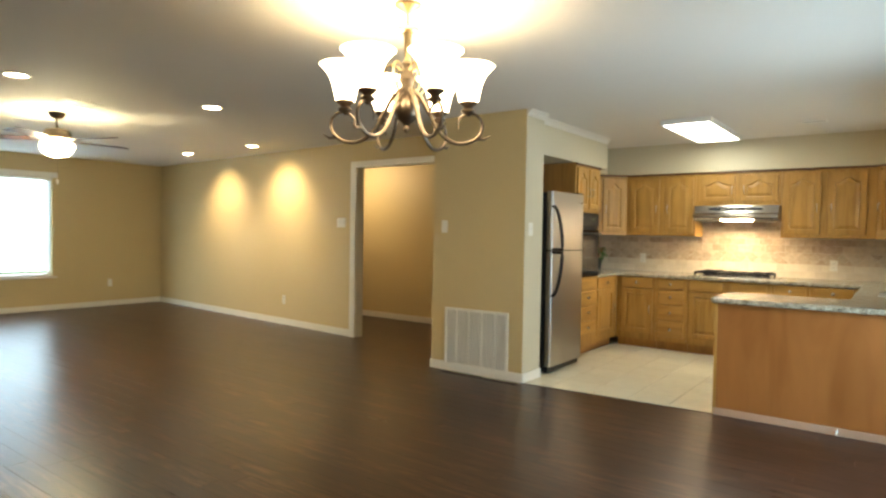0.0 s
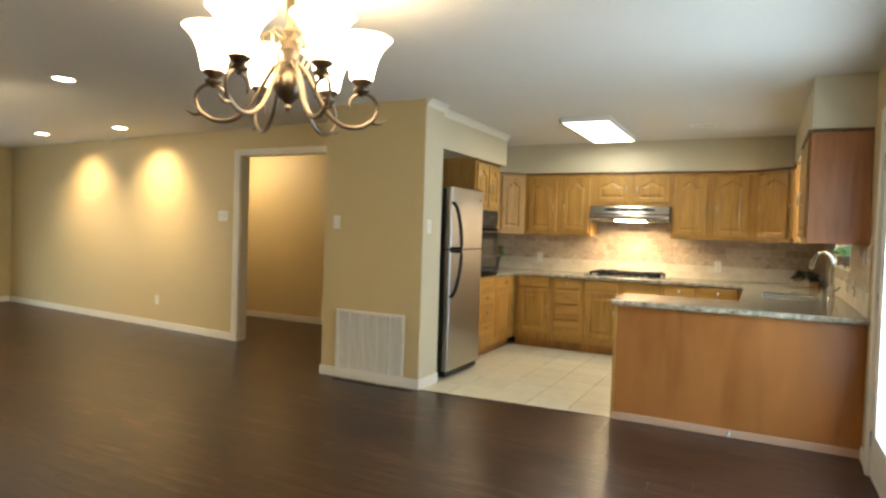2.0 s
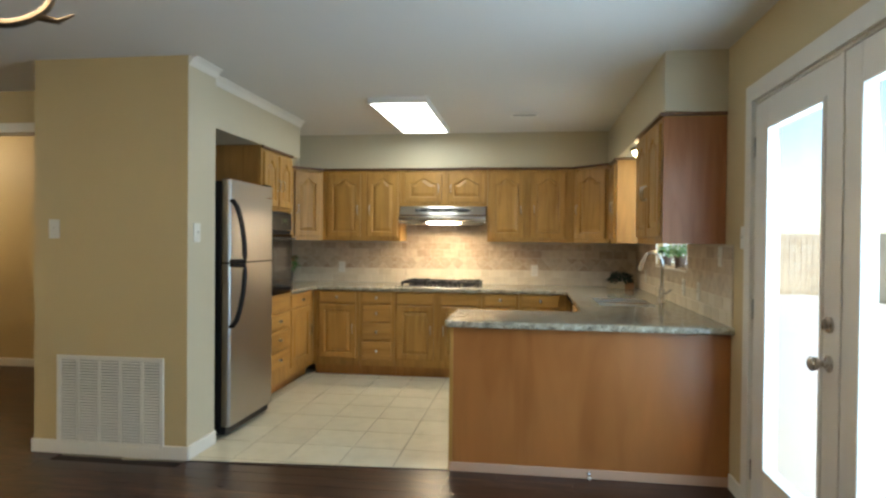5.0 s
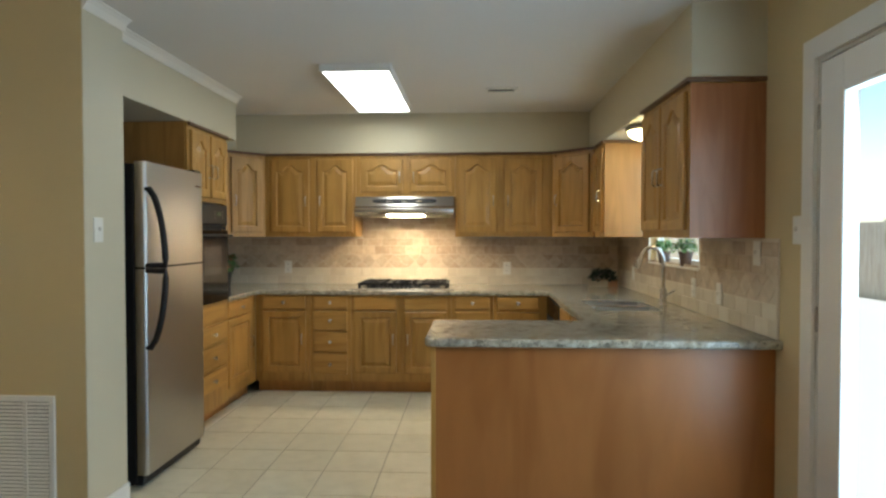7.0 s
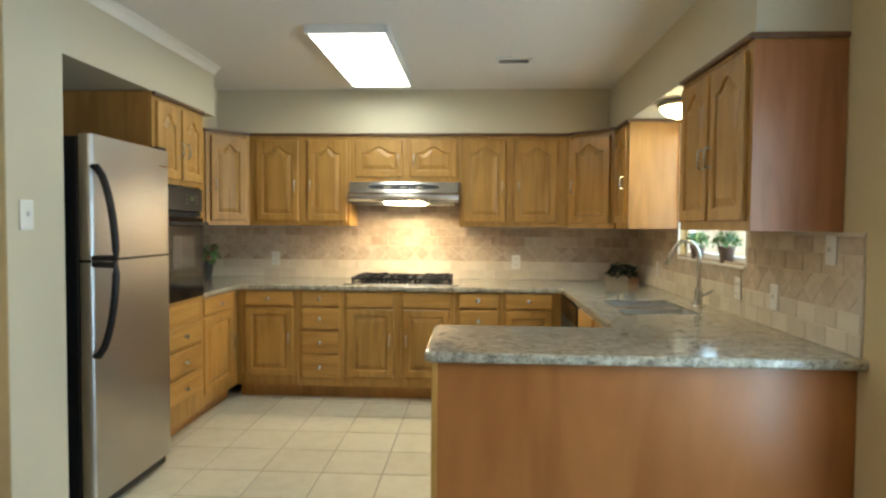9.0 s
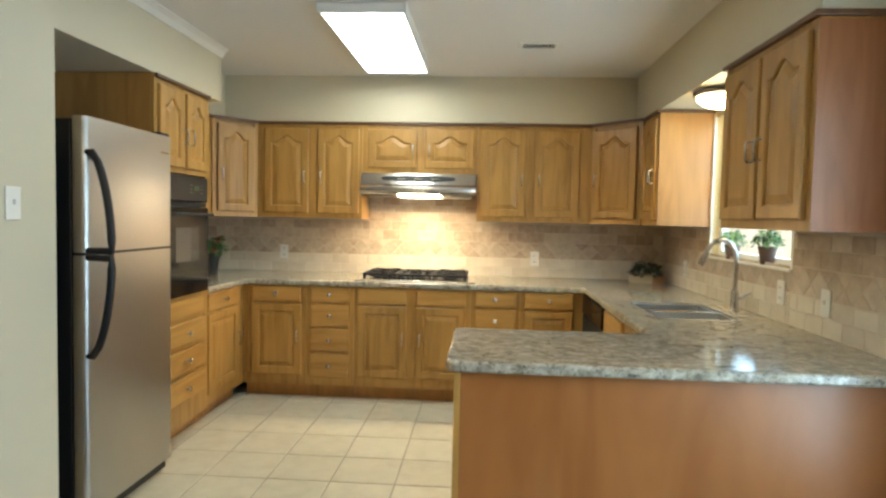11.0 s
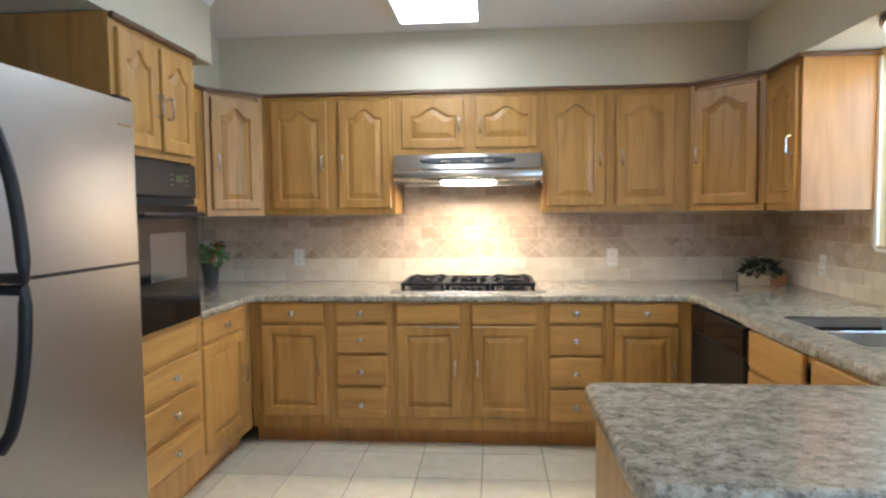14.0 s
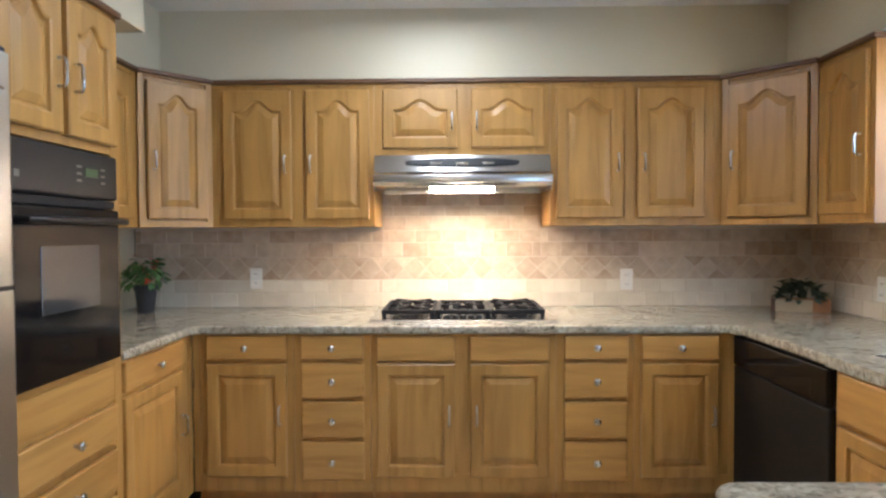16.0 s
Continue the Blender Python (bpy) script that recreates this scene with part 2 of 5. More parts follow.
def glow(name, color, strength, base=(0.85, 0.82, 0.75)):
    n, l, b = shader(name, base, 0.4)
    b.inputs["Emission Color"].default_value = (*color, 1)
    b.inputs["Emission Strength"].default_value = strength


glow("panel_glow", (0.94, 1.0, 0.93), GLOW["panel"])
glow("shade_glow", (1.0, 0.83, 0.56), GLOW["shade"])
glow("bulb_glow", (1.0, 0.80, 0.50), GLOW["bulb"])
glow("can_glow", (1.0, 0.84, 0.60), GLOW["can"])
glow("fan_glow", (1.0, 0.90, 0.58), GLOW["fan"])
glow("hood_glow", (1.0, 0.80, 0.52), GLOW["hood"])
glow("dome_glow", (1.0, 0.82, 0.40), GLOW["dome"])

# clear window glass
m = bpy.data.materials.new("glass")
m.use_nodes = True
n, l = m.node_tree.nodes, m.node_tree.links
n.clear()
out, tr, gl, mx, lw, pw = (n.new("ShaderNode" + k) for k in ("OutputMaterial", "BsdfTransparent", "BsdfGlossy", "MixShader", "LayerWeight", "Math"))
gl.inputs["Roughness"].default_value = 0.02
pw.operation = "POWER"
pw.inputs[1].default_value = 5.0
lw.inputs[0].default_value = 0.5
l.new(lw.outputs["Facing"], pw.inputs[0])
tr.inputs["Color"].default_value = (0.93, 0.97, 0.97, 1)
l.new(pw.outputs[0], mx.inputs[0])
l.new(tr.outputs[0], mx.inputs[1])
l.new(gl.outputs[0], mx.inputs[2])
l.new(mx.outputs[0], out.inputs[0])
MATS["glass"] = m

# white blind slats, letting daylight through
m = bpy.data.materials.new("slat")
m.use_nodes = True
n, l = m.node_tree.nodes, m.node_tree.links
n.clear()
out, df, tl, mx = (n.new("ShaderNode" + k) for k in ("OutputMaterial", "BsdfDiffuse", "BsdfTranslucent", "MixShader"))
df.inputs[0].default_value = tl.inputs[0].default_value = (0.85, 0.87, 0.88, 1)
mx.inputs[0].default_value = 0.75
l.new(df.outputs[0], mx.inputs[1])
l.new(tl.outputs[0], mx.inputs[2])
l.new(mx.outputs[0], out.inputs[0])
MATS["slat"] = m

paint("concrete", (0.55, 0.53, 0.49), 0.85, 0.6)
paint("grass", (0.12, 0.17, 0.06), 0.9, 1.0)
oak("fence_wood", (0.50, 0.44, 0.35), (8, 8, 0.8), 0.7)
plastic("bark", (0.12, 0.085, 0.06), 0.9)
paint("brick_side", (0.45, 0.34, 0.27), 0.85, 0.8)


# ---- builders ----
def box(bm, x0, x1, y0, y1, z0, z1, bevel=0.0, seg=1):
    """An axis-aligned block, with rounded edges where bevel is given."""
    m = Matrix.Translation(((x0 + x1) / 2, (y0 + y1) / 2, (z0 + z1) / 2)) @ Matrix.Diagonal((abs(x1 - x0), abs(y1 - y0), abs(z1 - z0), 1))
    r = bmesh.ops.create_cube(bm, size=1.0, matrix=m)
    if bevel:
        edges = list({e for v in r["verts"] for e in v.link_edges})
        bmesh.ops.bevel(bm, geom=edges, offset=bevel, segments=seg, affect="EDGES", profile=0.5)
    return bm


def blocks(*rows, bevel=0.0, seg=1):
    bm = bmesh.new()
    for r in rows:
        box(bm, *r, bevel=bevel, seg=seg)
    return bm


def prism(points, z0, z1):
    """An upright block over a plan outline."""
    bm = bmesh.new()
    lo = [bm.verts.new((x, y, z0)) for x, y in points]
    f = bm.faces.new(lo)
    up = bmesh.ops.extrude_face_region(bm, geom=[f])
    bmesh.ops.translate(bm, vec=(0, 0, z1 - z0), verts=[v for v in up["geom"] if isinstance(v, bmesh.types.BMVert)])
    bmesh.ops.recalc_face_normals(bm, faces=bm.faces)
    return bm


def obj(name, bm, mat, smooth=False):
    me = bpy.data.meshes.new(name)
    bm.to_mesh(me)
    bm.free()
    me.materials.append(mat)
    if smooth:
        me.shade_smooth()
        me.set_sharp_from_angle(angle=radians(40))
    return new(name, me)


def part(name, bm, mat, parent, label="", smooth=False):
    ob = obj(name, bm, mat, smooth)
    ob.parent = parent
    if label:
        ob["label"] = label
    return ob


def thing(name, m, label, category, group=""):
    e = new(name)
    e.empty_display_size = 0.1
    e.matrix_world = m
    return tagged(e, label, category, group)


def structure(name, bm, mat, label, category="wall", smooth=False):
    return tagged(obj(name, bm, mat, smooth), label, category, kind="structure")



def lathe(profile, n=24, bm=None, at=(0, 0, 0)):
    """A turned shape from (radius, height) pairs."""
    bm = bm or bmesh.new()
    rings = [[bm.verts.new((at[0] + r * math.cos(2 * math.pi * i / n), at[1] + r * math.sin(2 * math.pi * i / n), at[2] + z)) for i in range(n)] for r, z in profile]
    for a, b in zip(rings, rings[1:]):
        for i in range(n):
            bm.faces.new((a[i], a[(i + 1) % n], b[(i + 1) % n], b[i]))
    for ring, flip in ((rings[0], True), (rings[-1], False)):
        bm.faces.new(ring[::-1] if flip else ring)
    return bm


def shell(profile, n=28):
    """A turned open bowl from (radius, height) pairs, running up the outside and down the inside."""
    bm = bmesh.new()
    rings = [[bm.verts.new((r * math.cos(2 * math.pi * i / n), r * math.sin(2 * math.pi * i / n), z)) for i in range(n)] for r, z in profile]
    for a, b in zip(rings, rings[1:] + rings[:1]):
        for i in range(n):
            bm.faces.new((a[i], a[(i + 1) % n], b[(i + 1) % n], b[i]))
    return bm


def tube(points, radius, n=8, bm=None):
    """A round bar along points; radius: one number, or one for each point."""
    bm = bm or bmesh.new()
    pts = [Vector(p) for p in points]
    side, rings = None, []
    for i, p in enumerate(pts):
        d = (pts[min(i + 1, len(pts) - 1)] - pts[max(i - 1, 0)]).normalized()
        side = d.orthogonal().normalized() if side is None else (side - d * side.dot(d)).normalized()
        up = d.cross(side)
        r = radius[i] if isinstance(radius, (list, tuple)) else radius
        rings.append([bm.verts.new(p + r * (math.cos(2 * math.pi * k / n) * side + math.sin(2 * math.pi * k / n) * up)) for k in range(n)])
    for a, b in zip(rings, rings[1:]):
        for k in range(n):
            bm.faces.new((a[k], a[(k + 1) % n], b[(k + 1) % n], b[k]))
    bm.faces.new(rings[0][::-1])
    bm.faces.new(rings[-1])
    return bm


def curved(points, radii, k=4):
    """Points and radii along a smooth curve through the ones given."""
    p = [Vector(q) for q in points]
    out, rad = [], []
    for i in range(len(p) - 1):
        a, b, c, d = p[max(i - 1, 0)], p[i], p[i + 1], p[min(i + 2, len(p) - 1)]
        for j in range(k):
            u = j / k
            out.append(0.5 * (2 * b + (c - a) * u + (2 * a - 5 * b + 4 * c - d) * u * u + (3 * b - a - 3 * c + d) * u ** 3))
            rad.append(radii[i] + (radii[i + 1] - radii[i]) * u)
    return out + [p[-1]], rad + [radii[-1]]


# ---- structure ----
H, RW, LW = 2.445, 1.98, -1.88
wall_m, ceil_m, trim_m, kit_m = MATS["wall"], MATS["ceiling"], MATS["trim"], MATS["kitchen_wall"]
structure("wall_kitchen_back", blocks((LW - 0.12, RW + 0.12, 0.012, 0.14, 0, H)), kit_m, "pale green-beige painted kitchen back wall")
structure("wall_kitchen_left", blocks((LW - 0.12, LW, -2.84, 0.012, 0, H)), kit_m, "pale painted wall behind fridge and oven cabinet")
structure("wall_return_chase", blocks((-2.19, -1.168, -3.17, -2.84, 0, H), (-2.19, LW - 0.12, -2.84, -0.88, 0, H)), wall_m, "tan painted wall block holding the air return")
structure("wall_chase_side", blocks((-1.168, -1.164, -3.168, -2.842, 0, H)), kit_m, "pale painted end face of the wall beside the fridge")
NX, NY, NS = -3.97, -2.45, 0.40 / 5.33


def north(x):
    """The living room face of the north wall, which runs a little off square."""
    return NY - NS * (x - NX)


def north_wall():
    bm = prism([(-9.3, north(-9.3)), (NX, NY), (NX, NY + 0.12), (-9.3, north(-9.3) + 0.12)], 0, H)
    box(bm, NX, -2.19, NY, NY + 0.12, 2.14, H)
    return bm


structure("wall_living_north", north_wall(), wall_m, "tan painted living room wall with cased opening")
structure("wall_hall", blocks((-9.3, -2.0, -0.88, -0.76, 0, H)), wall_m, "tan painted wall of the hall beyond the opening")
structure("wall_west", blocks((-9.42, -9.3, -9.5, -5.9, 0, H), (-9.42, -9.3, -3.84, -0.76, 0, H), (-9.42, -9.3, -5.9, -3.84, 0, 0.54), (-9.42, -9.3, -5.9, -3.84, 2.10, H)), wall_m, "tan painted living room end wall with a window")
structure("wall_south", blocks((-9.42, RW + 0.12, -9.62, -9.5, 0, H)), wall_m, "tan painted rear wall")
structure("wall_east", blocks((RW, RW + 0.12, -9.5, -5.14, 0, H), (RW, RW + 0.12, -5.14, -3.39, 2.05, H), (RW, RW + 0.12, -3.39, -2.12, 0, H), (RW, RW + 0.12, -2.12, -1.06, 0, 1.15),
          (RW, RW + 0.12, -2.12, -1.06, 2.04, H), (RW, RW + 0.12, -1.06, 0.012, 0, H)), wall_m, "tan painted outer wall with french doors and kitchen window")
structure("ceiling", blocks((-9.42, RW + 0.12, -9.62, 0.14, H, H + 0.14)), ceil_m, "white painted flat ceiling", "ceiling")
structure("soffit_back", blocks((LW, RW, -0.36, 0.012, 2.095, H)), kit_m, "pale painted soffit above the back wall cabinets", "soffit")
structure("soffit_left", blocks((LW, -1.545, -1.10, -0.36, 2.095, H)), kit_m, "pale painted soffit above the left corner cabinets", "soffit")
structure("soffit_window", blocks((1.635, RW, -2.95, -0.36, 2.095, H)), kit_m, "pale painted soffit above the window wall cabinets", "soffit")
structure("soffit_fridge", blocks((LW, -1.255, -2.84, -1.10, 2.10, H)), kit_m, "pale painted soffit above the fridge alcove", "soffit")
structure("subfloor_wood", prism([(-9.42, -9.62), (RW + 0.12, -9.62), (RW + 0.12, -3.05), (0.425, -3.07), (-1.168, -3.18), (-2.0, -3.18), (-2.0, -0.76), (-9.42, -0.76)], -0.12, -0.012), MATS["underlay"], "dark underlay below the laminate planks", "floor")
structure("subfloor_tile", prism([(-2.0, -3.178), (-1.168, -3.178), (0.425, -3.068), (RW + 0.12, -3.048), (RW + 0.12, 0.14), (-2.0, 0.14)], -0.12, -0.004), MATS["grout"], "grout bed of the kitchen tile floor", "floor")

# trim: baseboards, casings, crown
BH = 0.085
for nm, r in (("baseboard_hall", (-9.3, -2.2, -0.894, -0.88, 0, BH)), ("baseboard_chase", (-2.19, -1.150, -3.184, -3.17, 0, BH)),
              ("baseboard_chase_end", (-1.164, -1.150, -3.17, -2.84, 0, BH)), ("baseboard_west", (-9.3, -9.286, -9.5, -2.07, 0, BH)), ("baseboard_chase_left", (-2.204, -2.19, -3.184, -2.46, 0, BH)),
              ("baseboard_east", (RW - 0.014, RW, -3.303, -3.09, 0, BH)), ("baseboard_east_rear", (RW - 0.014, RW, -9.5, -5.23, 0, BH)), ("baseboard_south", (-9.28, RW - 0.02, -9.5, -9.486, 0, BH))):
    structure(nm, blocks(r, bevel=0.004), trim_m, "white painted wooden baseboard along the wall", "baseboard")
structure("baseboard_north", prism([(-9.3, north(-9.3) - 0.015), (-4.05, north(-4.05) - 0.015), (-4.05, north(-4.05) - 0.001), (-9.3, north(-9.3) - 0.001)], 0, BH), trim_m, "white painted wooden baseboard along the wall", "baseboard")
structure("casing_hall_opening", blocks((-4.05, -3.96, -2.472, -2.452, 0, 2.13), (-3.97, -3.955, -2.45, -2.33, 0, 2.13), (-4.05, -2.194, -2.472, -2.452, 2.13, 2.20), (-3.955, -2.194, -2.45, -2.33, 2.128, 2.14)), trim_m, "white painted casing round the hall opening", "trim")


def crown(name, p, q, out, drop=0.055, proj=0.05):
    """Crown moulding from p to q along the ceiling, standing out along the direction given."""
    bm = bmesh.new()
    prof = [(0, 0), (0, -drop), (0.008, -drop), (0.014, -drop * 0.8), (proj * 0.5, -drop * 0.45), (proj * 0.85, -drop * 0.16), (proj, -drop * 0.12), (proj, 0)]
    rings = []
    for pt in (p, q):
        rings.append([bm.verts.new((pt[0] + out[0] * a, pt[1] + out[1] * a, H - 0.002 + z)) for a, z in prof])
    k = len(prof)
    for i in range(k):
        bm.faces.new((rings[0][i], rings[0][(i + 1) % k], rings[1][(i + 1) % k], rings[1][i]))
    bm.faces.new(rings[0][::-1])
    bm.faces.new(rings[1])
    bmesh.ops.recalc_face_normals(bm, faces=bm.faces)
    structure(name, bm, trim_m, "white crown moulding below the ceiling", "trim")


crown("crown_chase", (-1.164, -3.17), (-1.164, -2.84), (1, 0))
crown("crown_soffit", (-1.255, -2.838), (-1.255, -1.10), (1, 0))


# ---- kitchen cabinets ----
oakv, oakh, chrome = MATS["oak"], MATS["oak_flat"], MATS["chrome"]


def panel_loop(w, h, inset, arch):
    """Outline of the panel of a cabinet door: straight sides and a cathedral arch on top."""
    x0, x1, z0, z1 = inset, w - inset, inset, h - inset
    pts = [(x0, z0), (x1, z0)]
    for i in range(17):
        u = 1 - 2 * i / 16
        rise = 0.5 * (1 + math.cos(math.pi * min(1, abs(u) / 0.78)))
        pts.append(((x0 + x1) / 2 + u * (x1 - x0) / 2, z1 - arch * (1 - rise)))
    return pts


def door_bm(w, h, arch=0.05, t=0.02, rail=0.052):
    """A raised-panel cabinet door; its front is at y = -t."""
    bm = bmesh.new()
    n = 19

    def outer(e):
        pts = [(e, e), (w - e, e)]
        return pts + [(w - e - (w - 2 * e) * i / 16, h - e) for i in range(17)]

    levels = [(outer(0), 0.0), (outer(0), -t + 0.004), (outer(0.005), -t), (panel_loop(w, h, rail - 0.004, arch), -t), (panel_loop(w, h, rail + 0.003, arch), -t + 0.003), (panel_loop(w, h, rail + 0.006, arch), -t + 0.013),
              (panel_loop(w, h, rail + 0.013, arch), -t + 0.013), (panel_loop(w, h, rail + 0.016, arch), -t + 0.010), (panel_loop(w, h, rail + 0.042, arch * 0.9), -t + 0.001)]
    rings = [[bm.verts.new((x, y, z)) for x, z in pts] for pts, y in levels]
    for a, b in zip(rings, rings[1:]):
        for i in range(n):
            bm.faces.new((a[i], a[(i + 1) % n], b[(i + 1) % n], b[i]))
    bm.faces.new(rings[-1])
    bm.faces.new(rings[0][::-1])
    return bm


def pull_bm(length=0.085):
    bm = tube([(0, 0, -length / 2), (0, -0.022, -length / 2), (0, -0.028, -length / 2 + 0.012), (0, -0.028, length / 2 - 0.012), (0, -0.022, length / 2), (0, 0, length / 2)], 0.0052, 8)
    return bm


def knob_bm():
    bm = lathe([(0.006, 0), (0.005, 0.012), (0.013, 0.018), (0.015, 0.024), (0.010, 0.029), (0.003, 0.030)], 12)
    bmesh.ops.rotate(bm, verts=bm.verts, cent=(0, 0, 0), matrix=Matrix.Rotation(radians(90), 3, "X"))
    return bm


def add_door(cab, x0, x1, z0, z1, y, arch=0.05, pull=None, pz=None):
    d = part("door", door_bm(x1 - x0, z1 - z0, arch), oakv, cab)
    d.location = (x0, y, z0)
    if pull is not None:
        hnd = part("handle", pull_bm(), MATS["nickel"], d, "slim satin nickel bar handle", True)
        hnd.location = (pull * (x1 - x0 - 0.056) + 0.028, -0.02, (z1 - z0) * 0.45 if pz is None else pz)
    return d


def add_drawer(cab, x0, x1, z0, z1, y, knob=True):
    d = part("drawer_front", blocks((0, x1 - x0, -0.02, 0, 0, z1 - z0), bevel=0.007, seg=2), oakh, cab)
    d.location = (x0, y, z0)
    if knob:
        k = part("knob", knob_bm(), MATS["nickel"], d, "small round satin nickel knob", True)
        k.scale = (1.1, 1.1, 1.1)
        k.location = ((x1 - x0) / 2, -0.02, (z1 - z0) / 2)
    return d


def frame_bm(w, z0, z1, xs=(), zs=(), t=0.018, s=0.04, low=None):
    """Face frame: two stiles, two rails (the bottom one low metres high) and the inner bars asked for."""
    low = low or s
    bm = blocks((0, s, 0, t, z0, z1), (w - s, w, 0, t, z0, z1), (s, w - s, 0, t, z1 - s, z1), (s, w - s, 0, t, z0, z0 + low))
    for x in xs:
        box(bm, x - s / 2, x + s / 2, 0.0005, t, z0 + low, z1 - s)
    for z in zs:
        box(bm, s, w - s, 0.001, t, z - 0.012, z + 0.012)
    return bm


def wall_cabinet(m, w, h, depth, label, doors, name="wall_cabinet"):
    """doors: rows of x0, x1 and the side of the pull (0 or 1)."""
    cab = thing(name, m, label, "cabinet", "upper kitchen cabinets")
    part("body", blocks((0.001, w - 0.001, 0.004, depth, 0.001, h - 0.001), bevel=0.002), oakv, cab)
    part("face_frame", frame_bm(w, 0, h, [(a[1] + b[0]) / 2 for a, b in zip(doors, doors[1:])]), oakv, cab)
    for x0, x1, side in doors:
        add_door(cab, x0, x1, 0.04, h - 0.055, -0.001, 0.055 if h > 0.5 else 0.05, side, None if h < 0.5 else 0.28)
    part("top_moulding", blocks((-0.004, w + 0.004, -0.022, 0.02, h - 0.022, h), bevel=0.006, seg=2), MATS["oak_shaded"], cab)
    return cab


UZ, UH = 1.34, 0.752
wall_cabinet(pose(-1.29, -0.35, UZ), 0.84, UH, 0.346, "oak wall cabinet with two arched raised-panel doors", [(0.065, 0.415, 1), (0.49, 0.815, 0)])
wall_cabinet(pose(-0.448, -0.35, 1.70), 0.896, 0.392, 0.346, "short oak wall cabinet above the range hood", [(0.045, 0.425, 1), (0.495, 0.865, 0)])
wall_cabinet(pose(0.45, -0.35, UZ), 0.87, UH, 0.346, "oak wall cabinet with two arched raised-panel doors", [(0.03, 0.365, 1), (0.44, 0.775, 0)])
side_cab = wall_cabinet(pose(1.63, -0.662, UZ, 0, 0, -90), 0.37, UH, 0.346, "single-door oak wall cabinet next to the window", [(0.02, 0.345, 1)])
part("end_panel", blocks((0.3705, 0.374, -0.0005, 0.346, 0, UH - 0.028)), MATS["oak_warm"], side_cab, "warm orange veneered end panel")
part("top_moulding", blocks((0.3705, 0.386, -0.02, 0.346, UH - 0.0225, UH), bevel=0.005, seg=2), MATS["oak_shaded"], side_cab)
end_cab = wall_cabinet(pose(1.63, -2.14, UZ, 0, 0, -90), 0.81, UH, 0.346, "oak wall cabinet with two arched doors and reddish end panel", [(0.035, 0.395, 1), (0.42, 0.775, 0)])
part("end_panel", blocks((0.8105, 0.814, -0.0005, 0.346, 0, UH - 0.028)), MATS["oak_end"], end_cab, "reddish brown veneered end panel")
part("top_moulding", blocks((0.8105, 0.828, -0.022, 0.346, UH - 0.0225, UH), bevel=0.005, seg=2), MATS["oak_shaded"], end_cab)
wall_cabinet(pose(-1.54, -1.30, UZ, 0, 0, 90), 0.68, UH, 0.336, "oak wall cabinet beside the oven tower", [(0.20, 0.62, 0)])


def corner_cabinet(points, m, w, label):
    cab = thing("corner_wall_cabinet", m, label, "cabinet", "upper kitchen cabinets")
    inv = m.inverted()
    loc = [inv @ Vector((x, y, UZ)) for x, y in points]
    part("body", prism([(p.x, p.y) for p in loc], 0, UH), oakv, cab)
    part("face_frame", frame_bm(w, 0, UH, s=0.03), oakv, cab).location.y = -0.018
    add_door(cab, 0.035, w - 0.035, 0.04, UH - 0.055, -0.019, 0.055, 0, 0.28)
    part("top_moulding", blocks((-0.002, w + 0.002, -0.040, -0.019, UH - 0.022, UH), bevel=0.006, seg=2), MATS["oak_shaded"], cab)


a, b = Vector((-1.54, -0.618)), Vector((-1.294, -0.352))
corner_cabinet([(a.x, a.y), (b.x, b.y), (b.x, -0.004), (LW + 0.004, -0.004), (LW + 0.004, a.y)], pose(a.x, a.y, UZ, 0, 0, math.degrees(math.atan2(b.y - a.y, b.x - a.x))), (b - a).length, "diagonal oak corner wall cabinet with one arched door")
a, b = Vector((1.324, -0.352)), Vector((1.626, -0.658))
corner_cabinet([(a.x, a.y), (b.x, b.y), (RW - 0.004, b.y), (RW - 0.004, -0.004), (a.x, -0.004)], pose(a.x, a.y, UZ, 0, 0, math.degrees(math.atan2(b.y - a.y, b.x - a.x))), (b - a).length, "diagonal oak corner wall cabinet with one arched door")

# base cabinets along the back wall
BF, CT, TH = -0.69, 0.845, 0.105


def base_cabinet(m, w, depth, label, doors=(), drawers=(), xs=(), name="base_cabinet", top=CT):
    """doors: x0, x1, z0, z1, side of the pull; drawers: x0, x1, z0, z1, knob."""
    cab = thing(name, m, label, "cabinet", "lower kitchen cabinets")
    part("body", blocks((0.001, w - 0.001, 0.004 if top == CT else 0.018, depth, TH + 0.001, top - 0.001)), oakv, cab)
    part("toe_kick", blocks((0, w, 0.075, depth, 0, TH)), MATS["oak_warm"], cab, "brown oak toe kick")
    ends = sorted({z0 for _, _, z0, _, _ in (*doors, *drawers)})[1:]
    part("face_frame", frame_bm(w, TH, CT, xs, [z - 0.01 for z in ends], s=0.035, low=0.085), oakv, cab)
    for x0, x1, z0, z1, side in doors:
        add_door(cab, x0, x1, z0, z1, -0.001, 0.0, side, (z1 - z0) * 0.55)
    for x0, x1, z0, z1, kn in drawers:
        add_drawer(cab, x0, x1, z0, z1, -0.001, kn)
    return cab


def stack(x0, x1):
    return [(x0, x1, 0.725, 0.838, 1), (x0, x1, 0.548, 0.708, 1), (x0, x1, 0.362, 0.530, 1), (x0, x1, 0.165, 0.345, 1)]


